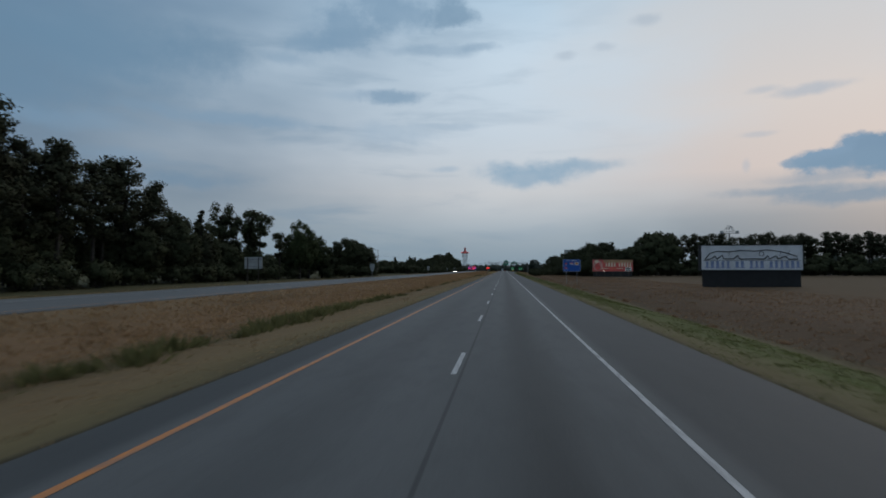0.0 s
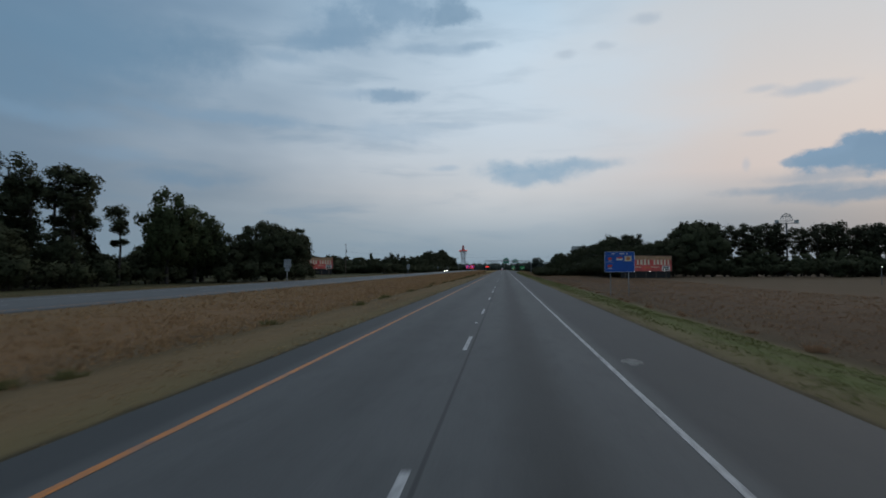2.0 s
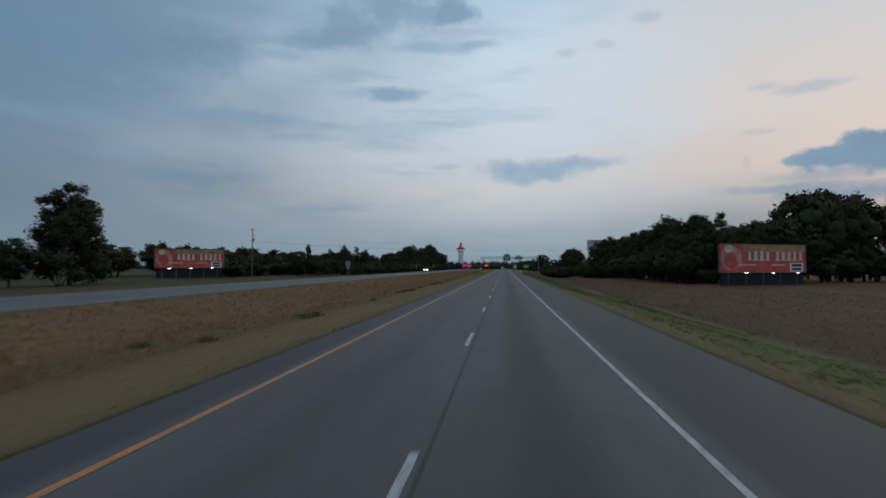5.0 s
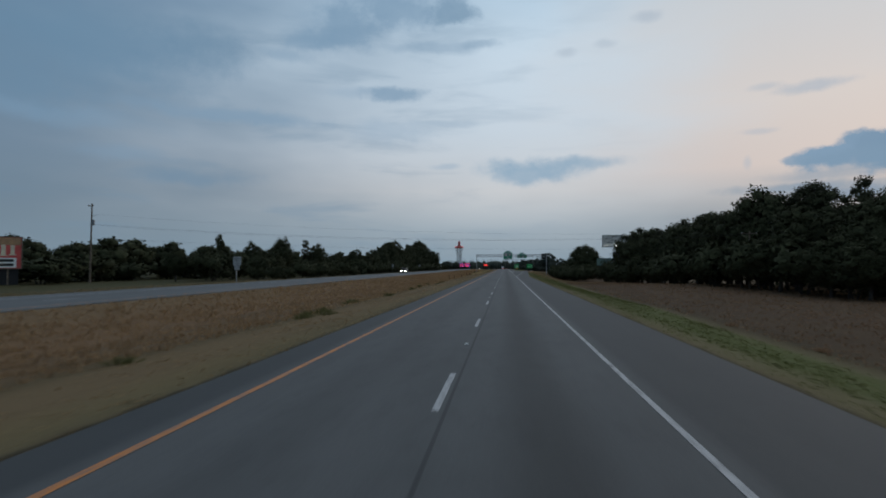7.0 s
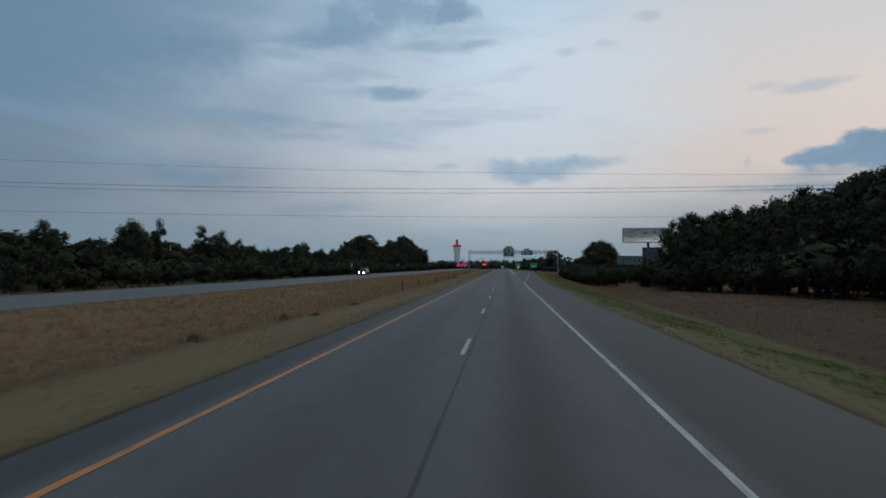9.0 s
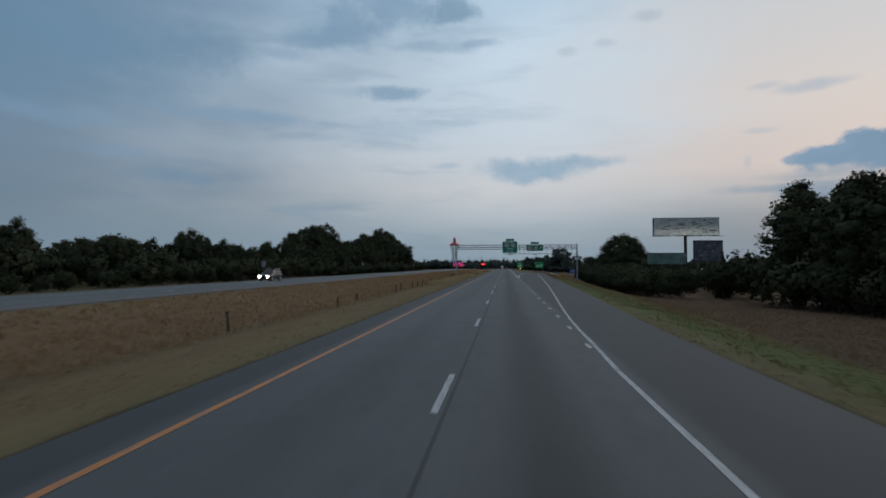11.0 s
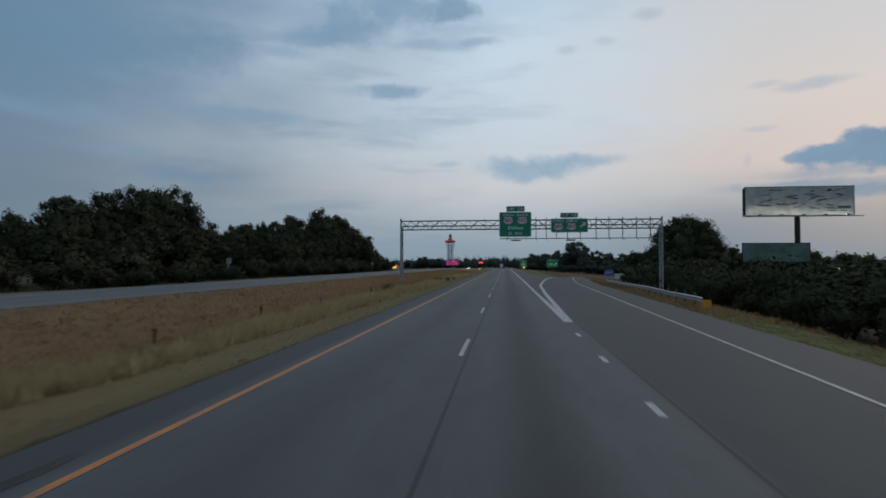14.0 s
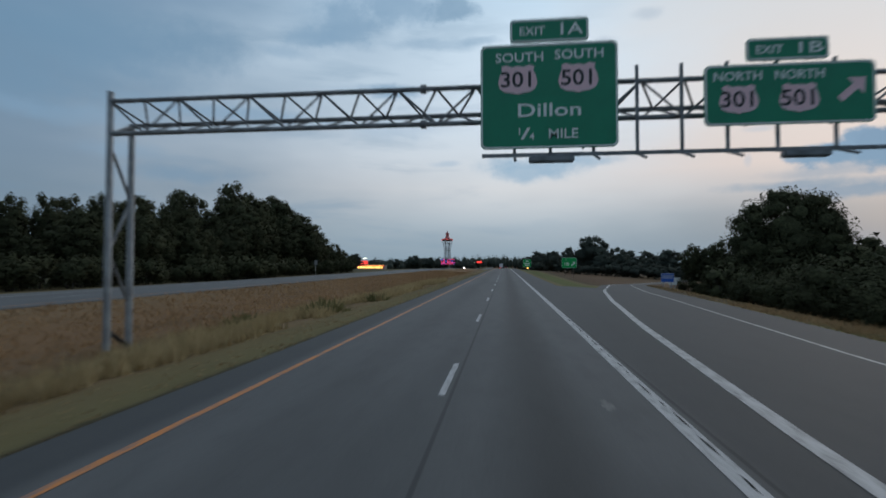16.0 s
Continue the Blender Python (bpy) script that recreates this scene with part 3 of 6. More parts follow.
def strip(name, left, right, y0, y1, z, mat, label, step=4.0, cols=1, thick=0.0):
    ys = spread((y0, y1, step))
    verts, faces = [], []
    for y in ys:
        a, b = left(y), right(y)
        for i in range(cols + 1):
            x = a + (b - a) * i / cols
            verts.append((x, y, z(x, y)))
    n = cols + 1
    for j in range(len(ys) - 1):
        for i in range(cols):
            faces.append((j * n + i, j * n + i + 1, (j + 1) * n + i + 1, (j + 1) * n + i))
    if thick:
        # side skirts, so that the edge has depth
        for side in (0, cols):
            base = len(verts)
            for j, y in enumerate(ys):
                x, yy, zz = verts[j * n + side]
                verts.append((x + (-0.03 if side == 0 else 0.03), yy, zz - thick))
            for j in range(len(ys) - 1):
                f = (j * n + side, (j + 1) * n + side, base + j + 1, base + j)
                faces.append(f if side == 0 else f[::-1])
    me = bpy.data.meshes.new(name)
    me.from_pydata(verts, [], faces)
    return structure(name, me, mat, label)


strip("road", lambda y: INNER_EDGE + 0.06 * noise.noise((0, y * 0.25, 0)), lambda y: X_WHITE + 3.0 + 0.06 * noise.noise((5, y * 0.25, 0)), -200, 3000,
      lambda x, y: crest(y), ASPHALT, "grey worn asphalt interstate carriageway", 5.0, 1, 0.12)
strip("opposite_road", lambda y: OPP_FAR, lambda y: OPP_NEAR, -200, 3000, lambda x, y: crest(y), ASPHALT_PALE, "grey asphalt opposite carriageway across the median", 20.0, 1, 0.12)
strip("exit_ramp", lambda y: X_WHITE + 2.75 if y < 500 else max(X_WHITE + 2.75, ramp_left(y) - 1.2), lambda y: max(outer_edge(y), X_WHITE + 2.91), 319, 650,
      lambda x, y: ramp_surface(x, y) - 0.005, ASPHALT, "grey asphalt exit ramp", 3.0, 6, 0.12)


def line(name, x, y0, y1, w, mat, label, z=0.006, step=6.0, zz=crest):
    return strip(name, lambda y: x(y) - w / 2, lambda y: x(y) + w / 2, y0, y1, lambda a, y: zz(y) + z, mat, label, step)


line("yellow_edge_line", lambda y: X_YELLOW + 0.015 * noise.noise((y * 0.4, 0, 0)), -60, 1400, 0.14, YELLOW_LINE, "worn yellow edge line")
line("white_edge_line", lambda y: (X_WHITE if y < 322 else edge_line(y)) + 0.015 * noise.noise((y * 0.4, 2, 0)), -60, 640, 0.115, WHITE_LINE, "worn white edge line", 0.006, 4.0, lambda y: ramp_surface(edge_line(y), y))
line("gore_line_left", lambda y: X_WHITE + 0.0 + 0.1 * ease(y, 420, 470), 410, 1400, 0.26, WHITE_LINE, "broad white gore line", 0.007, 4.0)
line("gore_line_right", lambda y: ramp_left(y), 410, 640, 0.28, WHITE_LINE, "broad white gore line", 0.008, 3.0, lambda y: ramp_surface(ramp_left(y), y))
line("opposite_edge_line", lambda y: OPP_NEAR - 1.3, -60, 1200, 0.14, YELLOW_LINE, "yellow edge line of the opposite carriageway")
line("opposite_outer_line", lambda y: OPP_FAR + 3.1, -60, 1200, 0.14, WHITE_LINE, "white edge line of the opposite carriageway")


def dash_mesh(w, length):
    bm = bmesh.new()
    ys = [length * i / 6 for i in range(7)]
    rows = []
    for y in ys:
        j = 0.012 * noise.noise((y * 3, w, 1.0))
        rows.append((bm.verts.new((-w / 2 + j, y, 0)), bm.verts.new((w / 2 + j, y, 0))))
    for a, b in zip(rows, rows[1:]):
        bm.faces.new((a[0], a[1], b[1], b[0]))
    me = mesh_of(bm, "lane_dash")
    me.materials.append(WHITE_LINE)
    return me


DASH_Y0 = 14.5
dash = dash_mesh(0.125, 3.05)
for k in range(-5, 95):
    y = DASH_Y0 - 3.05 + 12.192 * k
    ob = new("lane_dash", dash)
    ob.location = (X_DASH, y, crest(y) + 0.006)
    tagged(ob, "worn white lane dash", kind="structure")
    if k > 5 and k % 2 == 0:
        ob = new("opposite_dash", dash)
        ob.location = ((OPP_NEAR + OPP_FAR) / 2 + 0.9, y, crest(y) + 0.006)
        tagged(ob, "white lane dash of the opposite carriageway", kind="structure")
short = dash_mesh(0.135, 0.85)
for k in range(0, 19):
    ob = new("exit_lane_dash", short)
    ob.location = (X_WHITE - 0.08, 323.4 + 4.572 * k, 0.007)
    tagged(ob, "short white dotted exit lane dash", kind="structure")

# ---------------------------------------------------------------- overhead sign gantry
GY = 458.0


def shield(bm_w, bm_h):
    """A route shield: flat top with points, round flanks, pointed foot."""
    half = [(0.0, 0.46), (0.16, 0.43), (0.30, 0.50), (0.42, 0.44), (0.40, 0.30), (0.47, 0.10), (0.50, -0.12), (0.44, -0.32), (0.30, -0.42), (0.12, -0.45), (0.0, -0.50)]
    pts = half + [(-x, z) for x, z in half[-2:0:-1]]
    bm = bmesh.new()
    f = [bm.verts.new((x * bm_w, -0.004, z * bm_h)) for x, z in pts]
    b = [bm.verts.new((x * bm_w, 0.004, z * bm_h)) for x, z in pts]
    bm.faces.new(f)
    bm.faces.new(b[::-1])
    for i in range(len(pts)):
        j = (i + 1) % len(pts)
        bm.faces.new((f[i], b[i], b[j], f[j]))
    bmesh.ops.recalc_face_normals(bm, faces=bm.faces)
    return bm


def arrow(length, w):
    bm = bmesh.new()
    pts = [(-length / 2, w * 0.28), (length * 0.12, w * 0.28), (length * 0.12, w * 0.9), (length / 2, 0), (length * 0.12, -w * 0.9), (length * 0.12, -w * 0.28), (-length / 2, -w * 0.28)]
    f = [bm.verts.new((x, -0.004, z)) for x, z in pts]
    b = [bm.verts.new((x, 0.004, z)) for x, z in pts]
    bm.faces.new(f)
    bm.faces.new(b[::-1])
    for i in range(len(pts)):
        j = (i + 1) % len(pts)
        bm.faces.new((f[i], b[i], b[j], f[j]))
    bmesh.ops.recalc_face_normals(bm, faces=bm.faces)
    return bm


def sign_panel(parent, x, z, w, h, mat, name="sign_panel", label="", y=-0.8, r=0.18):
    p = part(name, rounded_plate(w, h, 0.06, min(r, h * 0.2)), mat, parent, label)
    p.location = (x, y, z)
    b = part("border", border_ring(w - 0.04, h - 0.04, 0.006, min(r, h * 0.2), 0.045), SIGN_WHITE, p)
    b.location = (0, -0.034, 0)
    for i in range(2):
        s = part("stiffener", cube(((i - 0.5) * w * 0.5, 0.06, 0), (0.06, 0.06, h * 1.02)), GALV_DARK, p)
    return p


def gantry():
    top = thing("sign_gantry", "galvanised steel truss gantry carrying green exit signs over the road", "sign gantry", pose(0, GY, 0))
    xl, xr = -13.95, 19.9
    za, zb, zc = 8.15, 6.98, 7.55
    # legs: a front and a back leg at each end, braced
    for x, names in ((xl, "left"), (xr, "right")):
        g0 = land(x, GY)
        g1 = land(x, GY + 1.1)
        part("leg", pipe((x, 0, g0 - 0.3), (x, 0, 8.5), 0.13, 0.11, 12), GALV, top)
        part("leg", pipe((x, 1.1, g1 - 0.3), (x, 1.1, zc + 0.05), 0.13, 0.11, 12), GALV, top)
        n = 3
        zs = [g0 + 1.6 + (6.6 - g0 - 1.6) * i / n for i in range(n + 1)]
        for i in range(n):
            a, b = (0, 1.1) if i % 2 == 0 else (1.1, 0)
            part("leg_brace", pipe((x, a, zs[i + 1]), (x, b, zs[i]), 0.055), GALV_DARK, top)
        part("leg_brace", pipe((x, 0, zb), (x, 1.1, zc), 0.055), GALV, top)
        part("base_brace", pipe((x, 0.05, g0 + 0.75), (x, 1.05, g1 + 0.05), 0.08), BARK, top, "rusty brown brace")
    for y, z, r in ((0, za, 0.085), (0, zb, 0.085), (1.1, zc, 0.085)):
        part("chord", pipe((xl, y, z), (xr, y, z), r, seg=10), GALV_DARK, top)
    # lattice
    n = 26
    step = (xr - xl) / n
    for i in range(n):
        x0, x1 = xl + i * step, xl + (i + 1) * step
        xm = (x0 + x1) / 2
        part("lattice_bar", pipe((x0, 0, za), (xm, 1.1, zc), 0.04, seg=6), GALV_DARK, top)
        part("lattice_bar", pipe((xm, 1.1, zc), (x1, 0, za), 0.04, seg=6), GALV_DARK, top)
        part("lattice_bar", pipe((x0, 0, zb), (xm, 1.1, zc), 0.035, seg=6), GALV_DARK, top)
        part("lattice_bar", pipe((xm, 1.1, zc), (x1, 0, zb), 0.035, seg=6), GALV_DARK, top)
        if i % 2 == 0:
            part("lattice_bar", pipe((x0, 0, za), (x1, 0, zb), 0.04, seg=6), GALV_DARK, top)
        else:
            part("lattice_bar", pipe((x0, 0, zb), (x1, 0, za), 0.04, seg=6), GALV_DARK, top)
    for x in (xl + (xr - xl) / 3, xl + 2 * (xr - xl) / 3):
        for z in (za, zb):
            part("splice_flange", pipe((x - 0.09, 0, z), (x + 0.09, 0, z), 0.15, seg=12), GALV_DARK, top)
    # hangers, lamp beam and lamps
    part("lamp_beam", cube(((-0.7 + xr) / 2, -0.95, 5.68), (xr + 0.7, 0.08, 0.11)), GALV_DARK, top)
    for x in (0.3, 1.4, 2.7, 4.0, 5.3, 6.6, 8.0, 9.6, 11.6, 13.2, 14.9, 16.6, 18.3):
        part("hanger", cube((x, -0.62, 7.05), (0.09, 0.09, 2.75 if x > 3.5 else 2.6)), GALV_DARK, top)
        part("bracket", pipe((x, -0.1, zb), (x, -0.62, zb - 0.1), 0.04, seg=6), GALV_DARK, top)
        part("lamp_arm", pipe((x, -0.62, 5.72), (x, -1.6, 5.40), 0.045, seg=6), GALV_DARK, top)
    for x, w in ((1.35, 1.3), (8.3, 1.2)):
        l = part("sign_lamp", cube((x, -1.5, 5.42), (w, 0.34, 0.16), bevel=0.03), GALV_DARK, top)
    # signs
    s = sign_panel(top, 1.33, 7.53, 4.15, 3.24, SIGN_GREEN, label="large green exit sign with white legend")
    f = -0.036
    lettering("SOUTH", 0.40, SIGN_WHITE, s, -0.87, f, 1.20, 1.46)
    lettering("SOUTH", 0.40, SIGN_WHITE, s, 0.93, f, 1.24, 1.46)
    for x, num in ((-0.93, "301"), (0.90, "501")):
        sh = part("route_shield", shield(1.20, 0.92), SHIELD, s, "pinkish white route shield")
        sh.location = (x, f - 0.004, 0.52)
        lettering(num, 0.68, SIGN_BLACK, s, x, f - 0.013, 0.50, 0.92, "digit")
    lettering("Dillon", 0.58, SIGN_WHITE, s, 0.02, f, -0.46, 1.9)
    lettering("1", 0.30, SIGN_WHITE, s, -0.88, f, -1.10)
    lettering("/", 0.50, SIGN_WHITE, s, -0.70, f, -1.18, 0.30)
    lettering("4", 0.30, SIGN_WHITE, s, -0.50, f, -1.26)
    lettering("MILE", 0.42, SIGN_WHITE, s, 0.44, f, -1.20, 0.88)
    t = sign_panel(top, 1.36, 9.56, 2.38, 0.72, SIGN_GREEN, "exit_tab", "small green exit number tab", r=0.12)
    lettering("EXIT", 0.36, SIGN_WHITE, t, -0.52, f, -0.02, 0.78)
    lettering("1A", 0.50, SIGN_WHITE, t, 0.62, f, 0.0, 0.68)
    s = sign_panel(top, 8.22, 7.34, 4.68, 1.80, SIGN_GREEN, label="wide green exit sign with white arrow")
    lettering("NORTH", 0.37, SIGN_WHITE, s, -1.40, f, 0.54, 1.34)
    lettering("NORTH", 0.37, SIGN_WHITE, s, 0.30, f, 0.54, 1.34)
    for x, num in ((-1.38, "301"), (0.28, "501")):
        sh = part("route_shield", shield(1.10, 0.86), SHIELD, s, "pinkish white route shield")
        sh.location = (x, f - 0.004, -0.14)
        lettering(num, 0.66, SIGN_BLACK, s, x, f - 0.013, -0.16, 0.90, "digit")
    a = part("arrow", arrow(0.92, 0.36), SHIELD, s, "white arrow pointing up and right")
    a.location, a.rotation_euler = (1.72, f - 0.002, 0.08), (0, radians(-42), 0)
    t = sign_panel(top, 8.2, 8.66, 2.26, 0.66, SIGN_GREEN, "exit_tab", "small green exit number tab", r=0.12)
    lettering("EXIT", 0.34, SIGN_WHITE, t, -0.50, f, -0.02, 0.74)
    lettering("1B", 0.46, SIGN_WHITE, t, 0.58, f, 0.0, 0.66)


gantry()

# ---------------------------------------------------------------- billboards and road signs


def block_row(parent, x0, x1, z, h, n, mat, y, gaps=(), name="plain_block"):
    """A row of plain blocks in place of a trade name."""
    w = (x1 - x0) / (n + len(gaps) * 0.7)
    x = x0
    for i in range(n):
        if i in gaps:
            x += 0.7 * w
        k = 0.92 + 0.16 * ((i * 7) % 5) / 4
        b = part(name, cube((0, 0, 0), (w * (0.44 + 0.16 * ((i * 3) % 4) / 3), 0.02, h * k)), mat, parent)
        b.location = (x + w * 0.5, y, z)
        foot = part("block_foot", cube((0, 0, 0), (w * 0.86, 0.016, h * 0.10)), mat, b)
        foot.location = (0, -0.004, -h * k * 0.5)
        x += w


def blob(w, h, depth, seed, n=22, rough=0.25):
    bm = bmesh.new()
    f, b = [], []
    for i in range(n):
        a = 2 * math.pi * i / n
        k = 1 + rough * noise.noise((math.cos(a) * 1.5 + seed, math.sin(a) * 1.5, seed * 2.3))
        f.append(bm.verts.new((w / 2 * k * math.cos(a), -depth, h / 2 * k * math.sin(a))))
        b.append(bm.verts.new((w / 2 * k * math.cos(a), depth, h / 2 * k * math.sin(a))))
    bm.faces.new(f)
    bm.faces.new(b[::-1])
    for i in range(n):
        bm.faces.new((f[i], b[i], b[(i + 1) % n], f[(i + 1) % n]))
    bmesh.ops.recalc_face_normals(bm, faces=bm.faces)
    return bm


def hoarding(label, x, y, turn, w, z0, z1, face, posts, post_r=0.16, frame=FRAME_DARK, group="", steel=True, catwalk=False, thick=0.35):
    """A billboard: face, frame, back ribs, posts. Its face looks along -y before the turn."""
    g = min(land(x, y), land(x + 1, y))
    top = thing("billboard", label, "billboard", pose(x, y, g, 0, 0, turn), group)
    h, zc = z1 - z0, (z0 + z1) / 2 - g
    p = part("face_panel", cube((0, 0, 0), (w, 0.08, h)), face, top)
    p.location = (0, 0, zc)
    fw = 0.14
    for c, s in (((0, 0.02, h / 2 + fw / 2), (w + 2 * fw, 0.22, fw)), ((0, 0.02, -h / 2 - fw / 2), (w + 2 * fw, 0.22, fw)),
                 ((-w / 2 - fw / 2, 0.02, 0), (fw, 0.22, h)), ((w / 2 + fw / 2, 0.02, 0), (fw, 0.22, h))):
        part("frame_bar", cube((c[0], c[1], c[2] + zc), s, bevel=0.02), frame, top)
    part("back_box", cube((0, 0.12 + thick / 2, zc), (w - 0.1, thick, h - 0.1)), frame, top)
    for i in range(posts):
        px = (i + 0.5) / posts * w - w / 2
        zz = land(x + px * math.cos(radians(turn)), y + 0.35) - g
        part("post", pipe((px, 0.12 + thick / 2, zz - 0.4), (px, 0.12 + thick / 2, zc if posts == 1 else zc + h / 2 - 0.1), post_r, seg=12), FRAME_DARK if steel else WOOD, top)
    if catwalk:
        part("catwalk", cube((0.3, -0.7, -h / 2 - 0.35 + zc), (w + 2.2, 1.1, 0.12)), FRAME_DARK, top)
        for i in range(5):
            px = (i + 0.5) / 5 * w - w / 2
            part("lamp_arm", pipe((px, -0.2, zc - h / 2 - 0.3), (px, -1.9, zc - h / 2 - 0.2), 0.05, seg=6), FRAME_DARK, top)
            lamp = part("flood_lamp", cube((px, -1.95, zc - h / 2 - 0.10), (0.9, 0.3, 0.30), bevel=0.04), FRAME_DARK, top)
            part("lamp_lens", cube((px, -1.78, zc - h / 2 - 0.08), (0.8, 0.05, 0.20)), FLOOD, lamp, "lit lamp lens")
    return top, p, h


def red_billboard(x, y, turn, w, z0, z1):
    top, p, h = hoarding("red printed billboard with cream lettering blocks and a small white panel", x, y, turn, w, z0, z1, SIGN_RED, 5, 0.15, WOOD, "red billboards", False)
    f = -0.055
    b = part("banner", cube((0, 0, 0), (w * 0.73, 0.02, h * 0.24)), SIGN_MUD, p)
    b.location = (w * 0.13, f, h * 0.37)
    block_row(p, -w * 0.20, w * 0.47, h * 0.09, h * 0.32, 9, SIGN_CREAM, f - 0.014, (4,))
    for i, (a, c, ww) in enumerate(((-0.20, -0.24, 0.20), (0.02, -0.27, 0.12), (0.17, -0.24, 0.16))):
        u = part("underline", cube((0, 0, 0), (w * ww, 0.02, h * 0.045)), SIGN_CREAM if i != 1 else SIGN_ORANGE, p)
        u.location = (w * a, f, h * c)
    q = part("picture", blob(w * 0.24, h * 0.92, 0.01, 3.1), SIGN_FLESH, p)
    q.location = (-w * 0.37, f, 0)
    q = part("picture_shade", blob(w * 0.14, h * 0.60, 0.01, 7.7), SIGN_RED, p)
    q.location = (-w * 0.375, f - 0.014, -0.1 * h)
    q = part("picture_light", blob(w * 0.10, h * 0.26, 0.01, 1.7), SIGN_CREAM, p)
    q.location = (-w * 0.40, f - 0.014, h * 0.33)
    n = part("notice", cube((0, 0, 0), (w * 0.16, 0.02, h * 0.32)), SIGN_WHITE, p, "small white panel with black bars")
    n.location = (w * 0.385, f - 0.014, -h * 0.32)
    for dz in (0.07, -0.07):
        r = part("bar", cube((0, 0, 0), (w * 0.12, 0.012, h * 0.09)), SIGN_BLACK, n)
        r.location = (0, -0.014, h * dz)
    # dark skirt below the face
    part("skirt", cube((0, 0.25, (z0 - land(x, y)) / 2), (w * 0.96, 0.10, max(z0 - land(x, y) - 0.2, 0.3))), FRAME_DARK, top, "dark boarded skirt")
    for i in range(3):
        px, pz = (i - 1) * w * 0.3, z0 - land(x, y)
        part("lamp_arm", pipe((px, -0.1, pz - 0.2), (px, -1.9, pz - 0.35), 0.04, seg=6), FRAME_DARK, top)
        lamp = part("flood_lamp", cube((px, -1.98, pz - 0.28), (0.7, 0.26, 0.24), bevel=0.03), FRAME_DARK, top)
        part("lamp_lens", cube((px, -1.88, pz - 0.14), (0.6, 0.20, 0.04)), SPOT, lamp, "lit lamp lens")
    return top


red_billboard(49.7, 250.3, 25.0, 21.8, 1.3, 6.6)
red_billboard(-75.9, 262.3, 37.0, 15.2, 2.1, 6.55)


def pale_billboard():
    top, p, h = hoarding("wide faded white billboard with dark scrawled outlines above a dark skirt", 49.3, 112.0, 0, 19.2, 2.2, 7.1, VINYL_PALE, 6, 0.18, FRAME_DARK, "", False, thick=0.6)
    f = -0.05
    # outline of a stylised drawing
    pts = [(-8.9, -0.3), (-7.9, 0.9), (-6.6, 1.3), (-4.5, 1.15), (-2.0, 1.45), (0.5, 1.3), (3.0, 1.55), (5.4, 1.2), (6.6, 0.9), (8.6, 0.2)]
    for (a, c), (b, d) in zip(pts, pts[1:]):
        part("outline_stroke", pipe((a, f, c), (b, f, d), 0.10, seg=5), SIGN_BLACK, p)
    low = [(-8.9, -0.45), (-7.6, -0.2), (-7.0, 0.35), (-6.6, -0.3), (-5.6, 0.5), (-5.3, -0.25), (-3.4, -0.25), (-2.6, 0.45), (-2.2, -0.3), (0.2, -0.25), (2.4, -0.3), (3.1, 0.4),
           (3.4, -0.3), (4.6, 0.35), (5.0, -0.3), (6.4, 0.3), (6.9, -0.35), (8.7, -0.3)]
    for (a, c), (b, d) in zip(low, low[1:]):
        part("outline_stroke", pipe((a, f, c), (b, f, d), 0.11, seg=5), SIGN_BLACK, p)
    ring = part("ring", border_ring(0.9, 1.0, 0.02, 0.4, 0.1), SIGN_BLACK, p)
    ring.location = (1.9, f, 0.75)
    for x0 in (5.3, 6.8, -4.4):
        part("outline_stroke", pipe((x0, f, 0.4), (x0 + 0.35, f, 1.4), 0.045, seg=5), SIGN_BLACK, p)
    block_row(p, -9.0, 9.2, -1.35, 1.35, 16, VINYL_BLUE, f - 0.004, (5, 7, 10))
    part("rule", cube((0, f, -0.58), (18.6, 0.02, 0.06)), SIGN_BLACK, p)
    g = land(49.3, 112.0)
    part("skirt", cube((0, 0.4, (2.0 - g) / 2 - 0.1), (18.6, 0.5, 2.0 - g + 0.2)), FRAME_DARK, top, "dark boarded skirt")
    part("side_board", cube((-9.75, 0.55, 4.65 - g), (0.12, 1.1, 5.2)), FRAME_DARK, top)


pale_billboard()


def faded_face(p, w, h, seed, n=26):
    """Torn and faded print: scattered strokes and scraps."""
    rng = random.Random(seed)
    for i in range(n):
        ww, hh = rng.uniform(0.03, 0.16) * w, rng.uniform(0.02, 0.07) * h
        m = rng.choice((VINYL_DARK, FRAME_DARK, VINYL_TEAL, GALV_DARK, VINYL_BLUE, WOOD))
        s = part("torn_scrap", blob(ww, hh, 0.006, i * 1.37 + seed, 12, 0.8), m, p)
        s.location = (rng.uniform(-0.42, 0.42) * w, -0.05, rng.uniform(-0.36, 0.42) * h)
        s.rotation_euler = (0, radians(rng.uniform(-25, 12)), 0)


top_bb, face_bb, hh = hoarding("tall single-pole billboard with a pale torn grey face", 70.4, 524.0, 0, 24.4, 14.2, 21.0, VINYL_GREY, 1, 0.6, FRAME_DARK, "", True, True, 1.6)
faded_face(face_bb, 24.4, hh, 5, 34)
q = part("print_block", cube((0, 0, 0), (2.9, 0.02, 0.7)), VINYL_DARK, face_bb)
q.location = (10.0, -0.05, -1.6)
top_bb, face_bb, hh = hoarding("low long billboard with a faded teal face behind bushes", 60.0, 513.5, 0, 14.0, 2.9, 7.0, VINYL_TEAL, 4, 0.16, FRAME_DARK, "", False)
faded_face(face_bb, 14.0, hh, 11, 10)
top_bb, face_bb, hh = hoarding("upright dark photo billboard above roadside bushes", 55.6, 461.0, 0, 7.5, 3.7, 9.2, VINYL_DARK, 3, 0.18, FRAME_DARK, "", False)
faded_face(face_bb, 6.6, hh * 0.9, 23, 26)


